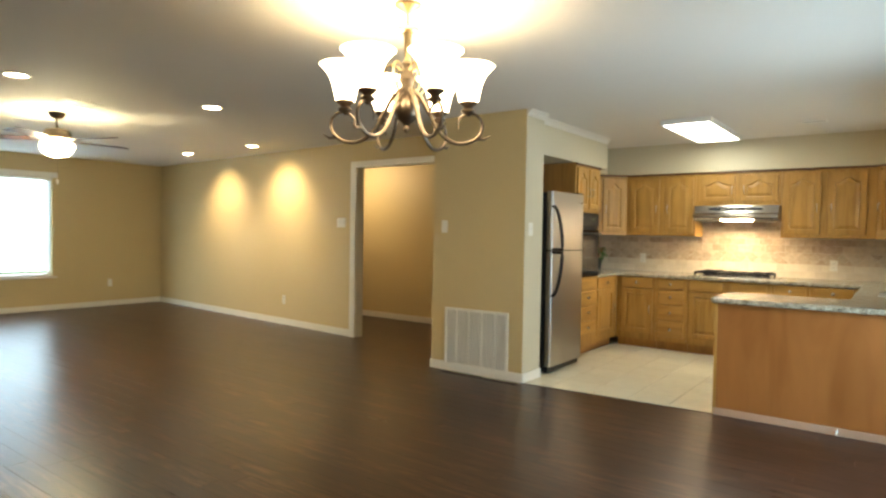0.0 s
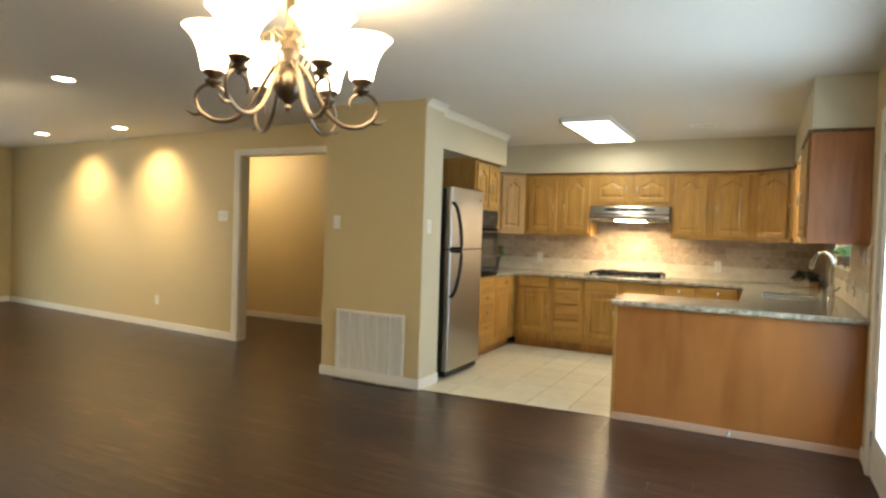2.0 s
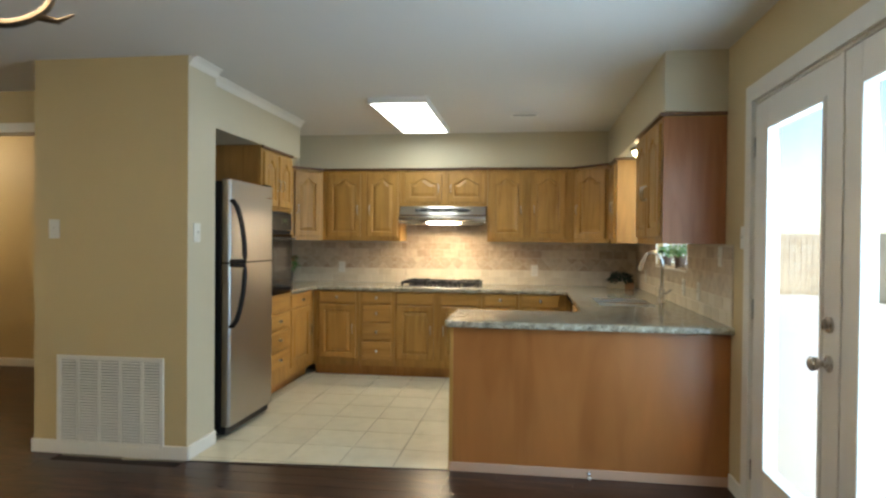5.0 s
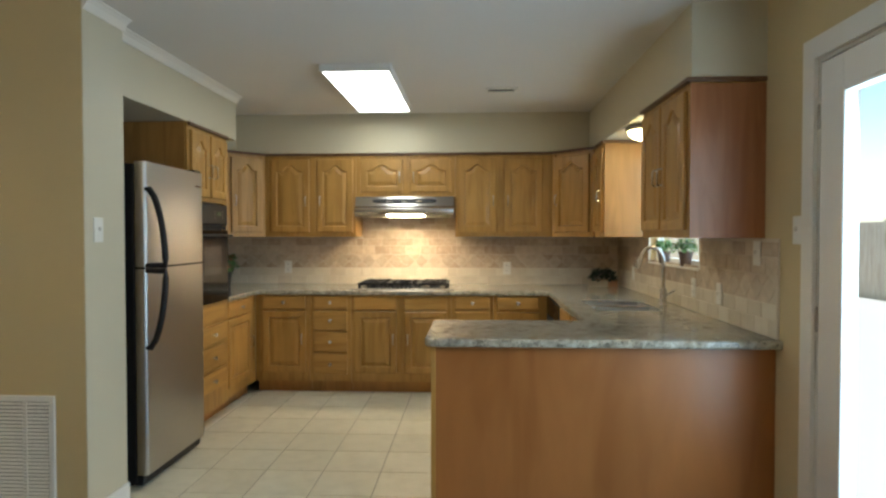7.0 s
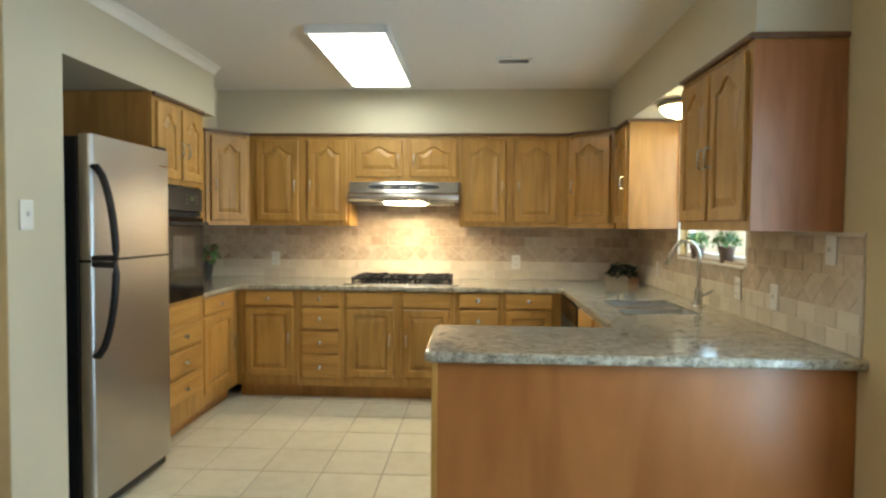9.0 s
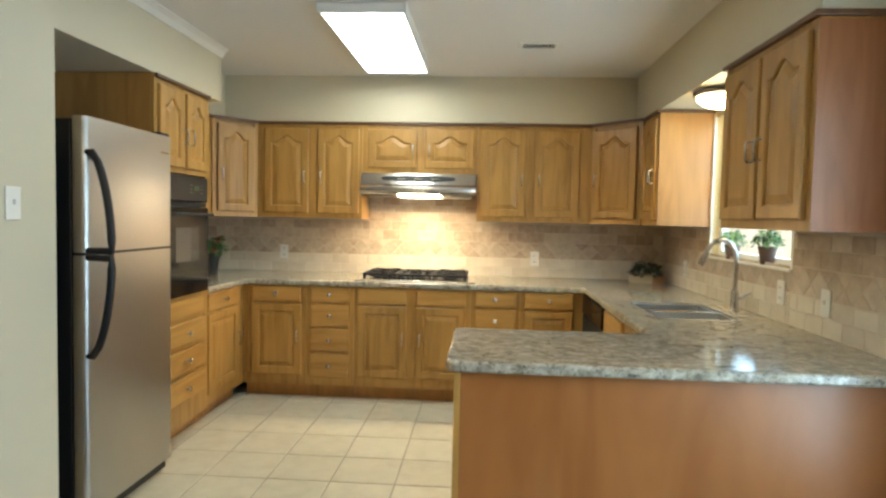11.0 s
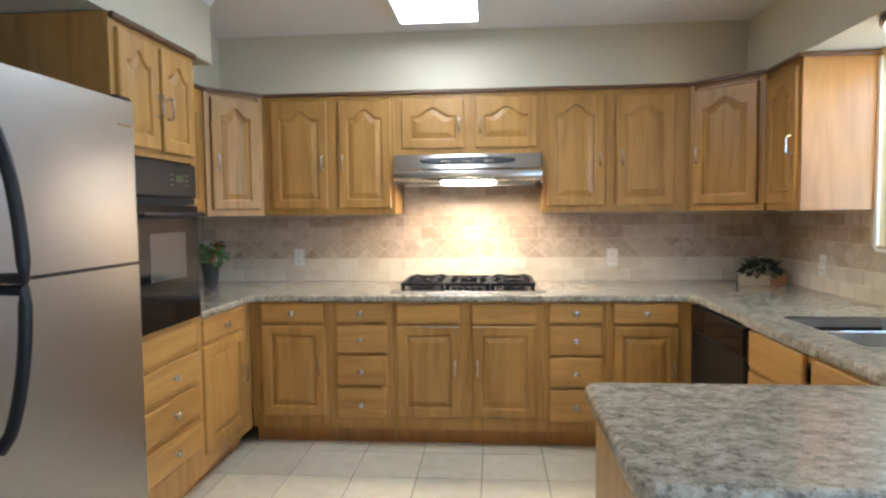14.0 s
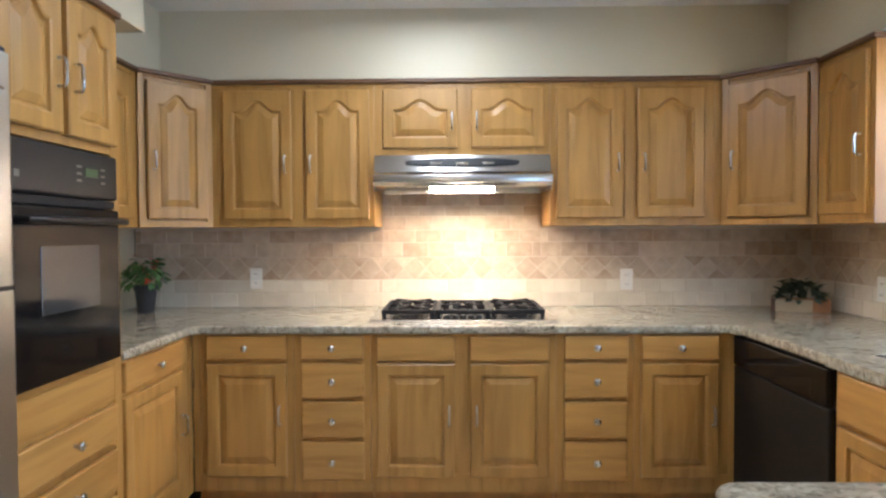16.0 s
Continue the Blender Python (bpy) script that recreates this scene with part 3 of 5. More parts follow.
base_cabinet(pose(-1.258, BF, 0), 0.472, 0.685, "oak base cabinet with one drawer and one raised-panel door", [(0.068, 0.438, 0.18, 0.705, 1)], [(0.068, 0.438, 0.725, 0.838, True)])
base_cabinet(pose(-0.784, BF, 0), 0.354, 0.685, "oak base cabinet with four stacked drawers", (), stack(0.034, 0.324))
base_cabinet(pose(-0.428, BF, 0), 0.852, 0.685, "oak cooktop cabinet with two doors and false drawer fronts", [(0.028, 0.388, 0.18, 0.705, 1), (0.458, 0.818, 0.18, 0.705, 0)],
             [(0.028, 0.388, 0.72, 0.832, False), (0.458, 0.818, 0.72, 0.832, False)], [0.423])
base_cabinet(pose(0.426, BF, 0), 0.354, 0.685, "oak base cabinet with four stacked drawers", (), stack(0.034, 0.324))
base_cabinet(pose(0.782, BF, 0), 0.466, 0.685, "oak base cabinet with one drawer and one raised-panel door", [(0.028, 0.378, 0.18, 0.705, 1)], [(0.028, 0.378, 0.725, 0.838, True)])
base_cabinet(pose(-1.262, -1.328, 0, 0, 0, 90), 0.635, 0.61, "oak corner base cabinet with drawer and door", [(0.02, 0.50, 0.18, 0.705, 1)], [(0.02, 0.50, 0.725, 0.838, True)])
base_cabinet(pose(1.25, -1.43, 0, 0, 0, -90), 1.06, 0.725, "oak sink base cabinet facing the kitchen", [(0.03, 0.49, 0.18, 0.66, 1), (0.57, 1.03, 0.18, 0.66, 0)], [(0.03, 0.49, 0.68, 0.835, False), (0.57, 1.03, 0.68, 0.835, False)], [0.53], "sink_cabinet", 0.66)

# dishwasher
dw = thing("dishwasher", pose(1.25, -0.70, 0, 0, 0, -90), "black built-in dishwasher under the granite counter", "dishwasher")
part("body", blocks((0.004, 0.724, 0.02, 0.60, 0.10, CT - 0.004)), MATS["black"], dw)
part("door", blocks((0.006, 0.722, -0.022, 0.018, 0.125, 0.70), bevel=0.006, seg=2), MATS["black"], dw)
part("control_panel", blocks((0.006, 0.722, -0.026, 0.018, 0.705, 0.838), bevel=0.008, seg=2), MATS["black_glass"], dw)
part("toe_kick", blocks((0.01, 0.718, 0.09, 0.14, 0, 0.10)), MATS["black"], dw)

# peninsula
pen = thing("peninsula", pose(0.423, -3.07, 0), "orange-brown veneered peninsula cabinet facing the living room", "cabinet")
W = RW - 0.425
part("back_panel", blocks((0, W, 0, 0.02, 0.0, CT), bevel=0.002), MATS["oak_panel"], pen)
part("base_strip", blocks((0, W, -0.008, -0.0005, 0.0, 0.055), bevel=0.003), MATS["strip"], pen, "pale scuffed strip along the floor")
part("end_panel", blocks((0, 0.02, 0.0205, 0.57, 0, CT)), MATS["oak"], pen)
part("body", blocks((0.0205, 0.82, 0.0205, 0.57, 0.10, CT - 0.002)), MATS["oak"], pen)
ds = thing("door_stop", pose(1.22, -3.0785, 0.032), "small white-tipped spring door stop on the peninsula base strip", "door stop")
part("spring", tube([(0.006 * math.cos(0.9 * k), -0.006 - 0.0016 * k, 0.006 * math.sin(0.9 * k)) for k in range(36)], 0.0016, 5), MATS["chrome"], ds)
bm = lathe([(0.008, 0.062), (0.009, 0.066), (0.009, 0.078), (0.006, 0.081)], 12)
bmesh.ops.rotate(bm, verts=bm.verts, cent=(0, 0, 0), matrix=Matrix.Rotation(radians(90), 3, "X"))
part("tip", bm, MATS["white_plastic"], ds, "white rubber tip", True)
bm = lathe([(0.011, 0.0), (0.010, 0.004), (0.005, 0.007)], 12)
bmesh.ops.rotate(bm, verts=bm.verts, cent=(0, 0, 0), matrix=Matrix.Rotation(radians(90), 3, "X"))
part("base", bm, MATS["chrome"], ds, "", True)
part("corner_stile", blocks((-0.004, 0.018, -0.004, -0.0005, 0, CT), bevel=0.001), MATS["oak"], pen)

# oven tower
tw = thing("oven_tower", pose(-1.262, -1.97, 0, 0, 0, 90), "tall oak cabinet around the built-in oven", "cabinet")
part("side_panel", blocks((0, 0.02, 0, 0.61, TH, 2.095)), MATS["oak_warm"], tw, "brown oak side panel")
part("side_panel", blocks((0.618, 0.638, 0, 0.61, TH, 2.095)), oakv, tw)
part("lower_body", blocks((0.021, 0.617, -0.014, 0.60, TH, 0.872)), oakv, tw)
part("upper_body", blocks((0.021, 0.617, -0.014, 0.60, 1.585, 2.093)), oakv, tw)
part("face_frame", frame_bm(0.638, TH, 2.09, (), (1.598, 0.862, 0.57, 0.405), s=0.045, low=0.14), oakv, tw).location.y = -0.019
part("apron", blocks((0.0455, 0.5925, -0.0185, -0.0145, 0.725, 0.847), bevel=0.001), oakh, tw)
part("toe_kick", blocks((0.0, 0.638, 0.075, 0.5, 0, TH)), MATS["oak_warm"], tw)
for z0, z1 in ((0.585, 0.715), (0.42, 0.555), (0.25, 0.39)):
    add_drawer(tw, 0.07, 0.575, z0, z1, -0.02)
add_door(tw, 0.03, 0.305, 1.615, 2.045, -0.02, 0.05, 1, 0.18)
add_door(tw, 0.333, 0.608, 1.615, 2.045, -0.02, 0.05, 0, 0.18)
part("top_moulding", blocks((-0.004, 0.642, -0.042, -0.0205, 2.07, 2.094), bevel=0.006, seg=2), MATS["oak_shaded"], tw)

ov = thing("wall_oven", pose(-1.262, -1.925, 0.875, 0, 0, 90), "black built-in wall oven with dark glass door", "oven")
part("body", blocks((0.01, 0.538, 0, 0.5, 0.005, 0.69)), MATS["black"], ov)
part("control_panel", blocks((0, 0.548, -0.042, -0.0005, 0.55, 0.70), bevel=0.008, seg=2), MATS["black"], ov)
part("vent", blocks((0.01, 0.538, -0.034, -0.0005, 0.52, 0.546)), MATS["iron"], ov)
od = part("door", blocks((0, 0.548, -0.045, -0.0005, 0.0, 0.515), bevel=0.006, seg=2), MATS["black_glass"], ov)
part("window", blocks((0.13, 0.42, -0.0475, -0.0455, 0.20, 0.40), bevel=0.001), MATS["oven_window"], od, "grey tinted oven window")
part("handle", tube([(0.03, -0.045, 0.475), (0.03, -0.085, 0.475), (0.06, -0.092, 0.475), (0.49, -0.092, 0.475), (0.52, -0.085, 0.475), (0.52, -0.045, 0.475)], 0.011, 10), MATS["black"], od, "", True)
part("display", blocks((0.355, 0.425, -0.0445, -0.0425, 0.618, 0.646)), MATS["display_green"], ov, "small green clock display")
for i in range(3):
    for k in range(2):
        part("button", blocks((0.31 + 0.0 * k, 0.335, -0.0445, -0.0425, 0.60 + 0.022 * i, 0.607 + 0.022 * i)) if k == 0 else blocks((0.442, 0.466, -0.0445, -0.0425, 0.60 + 0.022 * i, 0.607 + 0.022 * i)), MATS["grey_slot"], ov)
part("badge", blocks((0.03, 0.052, -0.0445, -0.0425, 0.592, 0.612)), MATS["grey_slot"], ov)

# fridge
fg = thing("refrigerator", pose(-1.112, -2.735, 0, 0, 0, 90), "stainless steel top-freezer fridge with black sides and handles", "refrigerator")
part("body", blocks((0.0, 0.695, 0.065, 0.70, 0.03, 1.735), bevel=0.006, seg=2), MATS["black"], fg, "matte black body")
for nm, z0, z1 in (("freezer_door", 1.186, 1.745), ("door", 0.075, 1.174)):
    bm = bmesh.new()
    box(bm, 0, 0.70, 0.0, 0.058, z0, z1)
    es = [e for e in bm.edges if abs(e.verts[0].co.z - e.verts[1].co.z) > 0.1 and e.verts[0].co.y < 0.01]
    bmesh.ops.bevel(bm, geom=es, offset=0.022, segments=5, affect="EDGES", profile=0.5)
    part(nm, bm, MATS["steel"], fg, "brushed stainless steel door", True)
part("door_gap", blocks((0.006, 0.694, 0.006, 0.064, 1.172, 1.188)), MATS["black"], fg)
part("toe_grille", blocks((0.01, 0.69, 0.03, 0.08, 0.015, 0.072), bevel=0.004), MATS["black"], fg)
for za, zb in ((1.195, 1.60), (0.755, 1.165)):
    up = za > 1.18
    pts = []
    for i in range(11):
        u = i / 10
        z = za + (zb - za) * u
        v_ = u if up else 1 - u
        pts.append((0.016, -0.012 - 0.086 * math.cos(v_ * math.pi / 2) ** 0.6, z))
    bm = tube([(0.016, 0.012, pts[0][2])] + pts + [(0.016, 0.012, pts[-1][2])], [0.012] + [0.0165] * 11 + [0.012], 10)
    part("handle", bm, MATS["black"], fg, "curved black plastic handle", True)
part("badge", blocks((0.585, 0.665, -0.0025, -0.0003, 1.655, 1.661)), chrome, fg)
for x in (0.06, 0.64):
    part("foot", lathe([(0.018, 0), (0.018, 0.02), (0.008, 0.022), (0.008, 0.035)], 10, at=(x, 0.12, 0)), MATS["black"], fg)
part("hinge_cover", blocks((0.61, 0.69, 0.01, 0.09, 1.746, 1.762), bevel=0.004), MATS["black"], fg)

# granite counter, one continuous top with the sink cut out
ctop = thing("granite_counter", pose(0, 0, 0), "speckled grey and brown polished granite counter on oak cabinets", "counter")
Z0, Z1 = CT + 0.001, 0.885
FX = -1.238


def slab(name, pts, holes=()):
    bm = prism(pts, Z0, Z1)
    top = [e for e in bm.edges if e.verts[0].co.z > Z1 - 0.001 and e.verts[1].co.z > Z1 - 0.001]
    low = [e for e in bm.edges if e.verts[0].co.z < Z0 + 0.001 and e.verts[1].co.z < Z0 + 0.001]
    def free(e):
        a, c = e.verts[0].co, e.verts[1].co
        return not (min(a.y, c.y) > 0.005 or min(a.x, c.x) > RW - 0.002 or max(a.x, c.x) < LW + 0.002)

    bmesh.ops.bevel(bm, geom=[e for e in top + low if free(e)], offset=0.011, segments=3, affect="EDGES", profile=0.5)
    return part(name, bm, MATS["granite"], ctop)


SX0, SX1, SY0, SY1 = 1.385, 1.80, -2.01, -1.40
r = 0.05
corner = [(0.39 + r * (1 - math.cos(math.radians(a))), -3.13 + r * (1 - math.sin(math.radians(a)))) for a in (0, 22.5, 45, 67.5, 90)]
cornerb = [(0.39 + r * (1 - math.cos(math.radians(a))), -2.48 - r * (1 - math.sin(math.radians(a)))) for a in (90, 67.5, 45, 22.5, 0)]
slab("back_run", [(LW + 0.0005, -1.322), (FX, -1.322), (FX, -0.755), (FX + 0.03, -0.727), (1.20, -0.727), (1.228, -0.755), (1.228, SY1), (RW - 0.0005, SY1), (RW - 0.0005, 0.011), (LW + 0.0005, 0.011)])
part("sink_front", blocks((1.228, SX0, SY0, SY1 - 0.0005, Z0, Z1 - 0.0002)), MATS["granite"], ctop)
part("sink_rear", blocks((SX1, RW - 0.004, SY0, SY1 - 0.0005, Z0, Z1 - 0.0002)), MATS["granite"], ctop)
slab("peninsula_run", corner + [(RW - 0.0005, -3.13), (RW - 0.0005, SY0 - 0.0005), (1.228, SY0 - 0.0005), (1.228, -2.48)] + cornerb)

# double bowl sink
sk = thing("kitchen_sink", pose(0, 0, 0), "undermounted double bowl stainless steel sink", "sink")
for y0, y1, d in ((SY0 + 0.004, -1.715, 0.165), (-1.69, SY1 - 0.004, 0.165)):
    x0, x1 = SX0 + 0.004, SX1 - 0.004
    bm = blocks((x0, x0 + 0.006, y0, y1, Z1 - d, Z1 - 0.012), (x1 - 0.006, x1, y0, y1, Z1 - d, Z1 - 0.012), (x0 + 0.006, x1 - 0.006, y0, y0 + 0.006, Z1 - d, Z1 - 0.012),
                (x0 + 0.006, x1 - 0.006, y1 - 0.006, y1, Z1 - d, Z1 - 0.012), (x0, x1, y0, y1, Z1 - d - 0.006, Z1 - d))
    part("bowl", bm, MATS["sink_steel"], sk)
    part("drain", lathe([(0.045, 0), (0.042, 0.004), (0.02, 0.002), (0.004, 0.002)], 16, at=((x0 + x1) / 2, (y0 + y1) / 2, Z1 - d)), MATS["chrome"], sk)
part("divider", blocks((SX0 + 0.004, SX1 - 0.004, -1.714, -1.691, Z1 - 0.16, Z1 - 0.006), bevel=0.006, seg=2), MATS["chrome"], sk)
part("rim", blocks((SX0 + 0.001, SX0 + 0.006, SY0 + 0.002, SY1 - 0.002, Z1 - 0.012, Z1 - 0.001), (SX1 - 0.006, SX1 - 0.001, SY0 + 0.002, SY1 - 0.002, Z1 - 0.012, Z1 - 0.001), (SX0, SX1, SY1 - 0.006, SY1 - 0.001, Z1 - 0.012, Z1 - 0.001)), MATS["chrome"], sk)

fa = thing("faucet", pose(1.895, -1.67, Z1), "brushed nickel gooseneck pull-down kitchen faucet", "faucet")
part("base", lathe([(0.032, 0), (0.030, 0.008), (0.024, 0.014), (0.022, 0.07), (0.024, 0.09), (0.018, 0.11)], 20), MATS["nickel"], fa, "", True)
dx, dy = -0.82, 0.57
arc = [(0, 0, 0.10), (0, 0, 0.27)] + [(dx * 0.08 * (1 - math.cos(a)), dy * 0.08 * (1 - math.cos(a)), 0.28 + 0.105 * math.sin(a)) for a in np.linspace(0.15, 2.75, 12)]
part("neck", tube(arc, 0.0135, 12), MATS["nickel"], fa, "", True)
e, e0 = Vector(arc[-1]), Vector(arc[-2])
d = (e - e0).normalized()
part("spray_head", tube([e - d * 0.005, e + d * 0.02, e + d * 0.07, e + d * 0.085], [0.015, 0.018, 0.021, 0.017], 12), MATS["nickel"], fa, "", True)
part("lever", tube([(0, 0, 0.065), (0.03, -0.03, 0.075), (0.05, -0.085, 0.105)], [0.011, 0.009, 0.007], 8), MATS["nickel"], fa, "", True)

# range hood
hd = thing("range_hood", pose(0, 0, 1.535), "stainless steel under-cabinet range hood with dark oval strip", "range hood")
bm = bmesh.new()
prof = [(-0.004, 0.0), (-0.47, 0.0), (-0.50, 0.02), (-0.50, 0.055), (-0.455, 0.075), (-0.42, 0.163), (-0.004, 0.163)]
rings = [[bm.verts.new((x, y, z)) for y, z in prof] for x in (-0.44, 0.44)]
for i in range(len(prof)):
    bm.faces.new((rings[0][i], rings[1][i], rings[1][(i + 1) % len(prof)], rings[0][(i + 1) % len(prof)]))
bm.faces.new(rings[0])
bm.faces.new(rings[1][::-1])
bmesh.ops.recalc_face_normals(bm, faces=bm.faces)
bmesh.ops.bevel(bm, geom=list(bm.edges), offset=0.004, segments=2, affect="EDGES", profile=0.5)
part("canopy", bm, MATS["steel_flat"], hd, "", True)
bm = lathe([(1.0, -0.5), (1.0, 0.5)], 32)
bmesh.ops.transform(bm, verts=bm.verts, matrix=Matrix.Translation((0, -0.4395, 0.123)) @ Matrix.Rotation(radians(-21.8), 4, "X") @ Matrix.Diagonal((0.285, 0.010, 0.022, 1)) @ Matrix.Rotation(radians(90), 4, "X"))
part("control_strip", bm, MATS["black"], hd, "dark oval control strip")
for x in (-0.13, 0.0, 0.13):
    part("switch", blocks((x - 0.028, x + 0.028, -0.452, -0.446, 0.112, 0.121), bevel=0.001), MATS["nickel"], hd)
part("lamp_cover", blocks((-0.16, 0.16, -0.42, -0.33, -0.006, -0.0005), bevel=0.002), MATS["hood_glow"], hd, "lit lamp cover")
part("filter", blocks((-0.40, 0.40, -0.31, -0.05, -0.005, -0.0005)), MATS["steel_flat"], hd)
# added plate, no hood part: blocks lamp light on the wall just below
part("light_shield", blocks((-0.40, 0.40, -0.323, -0.316, -0.026, -0.0005), bevel=0.001), MATS["steel_flat"], hd, "added steel plate shading the wall from the hood lamp")
for x in (-0.44, 0.432):
    part("side_lip", blocks((x, x + 0.008, -0.47, -0.01, -0.018, -0.0005), bevel=0.001), MATS["steel_flat"], hd)

# gas cooktop
ck = thing("gas_cooktop", pose(0, -0.36, Z1), "stainless five-burner gas cooktop with black iron grates", "cooktop")
part("pan", blocks((-0.45, 0.45, -0.255, 0.255, 0.0005, 0.010), bevel=0.004, seg=2), MATS["steel_flat"], ck)
BURN = ((-0.265, -0.11), (-0.265, 0.13), (0.0, 0.03), (0.265, -0.11), (0.265, 0.13))
for bx, by in BURN:
    part("burner", lathe([(0.052, 0.0105), (0.050, 0.020), (0.036, 0.022), (0.036, 0.030), (0.030, 0.033), (0.004, 0.033)], 18, at=(bx, by, 0)), MATS["iron"], ck, "", True)
for gx, gw in ((-0.263, 0.256), (0.0, 0.256), (0.263, 0.256)):
    bm = bmesh.new()
    for y in (-0.215, 0.215):
        box(bm, gx - gw / 2, gx + gw / 2, y - 0.010, y + 0.010, 0.034, 0.054, bevel=0.003)
    for x in (gx - gw / 2 + 0.007, gx + gw / 2 - 0.007):
        box(bm, x - 0.010, x + 0.010, -0.205, 0.205, 0.0345, 0.0535, bevel=0.003)
    for by in ((-0.11, 0.13) if gx else (0.03,)):
        for a in (45, 135, 225, 315):
            c, s_ = math.cos(radians(a)), math.sin(radians(a))
            p = Matrix.Translation((gx + 0.075 * c, by + 0.07 * s_, 0.047)) @ Matrix.Rotation(radians(a), 4, "Z") @ Matrix.Diagonal((0.11, 0.020, 0.030, 1))
            bmesh.ops.create_cube(bm, size=1, matrix=p)
    box(bm, gx - gw / 2, gx + gw / 2, -0.006, 0.018, 0.0355, 0.0525, bevel=0.003)
    for x in (gx - 0.06, gx + 0.06):
        box(bm, x - 0.009, x + 0.009, -0.204, 0.204, 0.038, 0.0575, bevel=0.003)
    for x in (gx - gw / 2 + 0.012, gx + gw / 2 - 0.012):
        for y in (-0.208, 0.208):
            box(bm, x - 0.010, x + 0.010, y - 0.010, y + 0.010, 0.0102, 0.0365)
    part("grate", bm, MATS["iron"], ck)
for i in range(5):
    part("knob", lathe([(0.017, 0.0102), (0.016, 0.028), (0.013, 0.031), (0.003, 0.031)], 14, at=(-0.075 + 0.0375 * i, -0.225, 0)), MATS["black"], ck, "", True)


# ---- doors and windows ----
def french_door(m, label, knob):
    """A full-light door leaf; local x runs from the hinge, the room side is at -y."""
    w, h, t = 0.86, 2.03, 0.044
    dr = thing("french_door", m, label, "door", "french doors")
    s, lo, hi = 0.15, 0.26, 1.905
    part("stile", blocks((0, s, 0, t, 0.01, h), bevel=0.003), MATS["door_paint"], dr)
    part("stile", blocks((w - 0.125, w, 0, t, 0.01, h), bevel=0.003), MATS["door_paint"], dr)
    part("rail", blocks((s, w - 0.125, 0.001, t - 0.001, 0.01, lo)), MATS["door_paint"], dr)
    part("rail", blocks((s, w - 0.125, 0.001, t - 0.001, hi, h)), MATS["door_paint"], dr)
    x1 = w - 0.125
    part("glazing_bead", blocks((s, s + 0.02, -0.008, t + 0.008, lo, hi), (x1 - 0.02, x1, -0.008, t + 0.008, lo, hi), (s + 0.02, x1 - 0.02, -0.008, t + 0.008, lo, lo + 0.02), (s + 0.02, x1 - 0.02, -0.008, t + 0.008, hi - 0.02, hi), bevel=0.003), MATS["door_paint"], dr)
    gp = part("pane", blocks((s + 0.02, x1 - 0.02, 0.018, 0.024, lo + 0.02, hi - 0.02)), MATS["glass"], dr)
    gp.visible_shadow = False
    for z in (0.22, 1.02, 1.82):
        part("hinge", blocks((-0.014, 0.004, -0.006, -0.0005, z - 0.05, z + 0.05), bevel=0.002), MATS["nickel"], dr, "brushed nickel hinge")
    if knob:
        bm = lathe([(0.032, 0), (0.032, 0.006), (0.012, 0.010), (0.012, 0.035), (0.026, 0.048), (0.028, 0.062), (0.018, 0.072), (0.003, 0.074)], 20)
        bmesh.ops.rotate(bm, verts=bm.verts, cent=(0, 0, 0), matrix=Matrix.Rotation(radians(90), 3, "X"))
        part("knob", bm, MATS["nickel"], dr, "round satin nickel door knob", True).location = (w - 0.07, 0, 0.90)
        bm = lathe([(0.031, 0), (0.030, 0.010), (0.022, 0.013), (0.003, 0.013)], 20)
        bmesh.ops.rotate(bm, verts=bm.verts, cent=(0, 0, 0), matrix=Matrix.Rotation(radians(90), 3, "X"))
        part("deadbolt", bm, MATS["nickel"], dr, "satin nickel deadbolt turn", True).location = (w - 0.07, 0, 1.045)
        part("thumb_turn", blocks((-0.006, 0.006, -0.03, -0.012, -0.018, 0.018), bevel=0.003), MATS["nickel"], dr).location = (w - 0.07, 0, 1.045)
    return dr


french_door(pose(RW - 0.001, -3.403, 0, 0, 0, -90), "white painted full-glass french door with nickel knob", True)
french_door(pose(RW - 0.001, -5.127, 0, 0, 0, -90) @ Matrix.Translation((0.0, 0.044, 0)) @ Matrix.Rotation(math.pi, 4, "Z"), "white painted full-glass french door leaf without knob", False)
structure("door_1_frame", blocks((RW - 0.02, RW - 0.002, -3.39, -3.305, 0, 2.05), (RW - 0.02, RW - 0.002, -5.225, -5.14, 0, 2.05), (RW - 0.02, RW - 0.002, -5.225, -3.305, 2.05, 2.135), (RW - 0.001, RW + 0.12, -3.396, -3.39, 0, 2.05),
          (RW - 0.001, RW + 0.12, -5.14, -5.134, 0, 2.05), (RW - 0.001, RW + 0.12, -5.134, -3.396, 2.036, 2.049)), trim_m, "white painted casing round the french doors", "trim")
structure("door_1_sill", blocks((RW + 0.0, RW + 0.14, -5.134, -3.396, -0.004, 0.008)), MATS["nickel"], "metal threshold below the french doors", "trim")
structure("astragal", blocks((RW - 0.008, RW - 0.002, -4.28, -4.25, 0.02, 2.03), bevel=0.002), MATS["door_paint"], "white strip between the french doors", "trim")

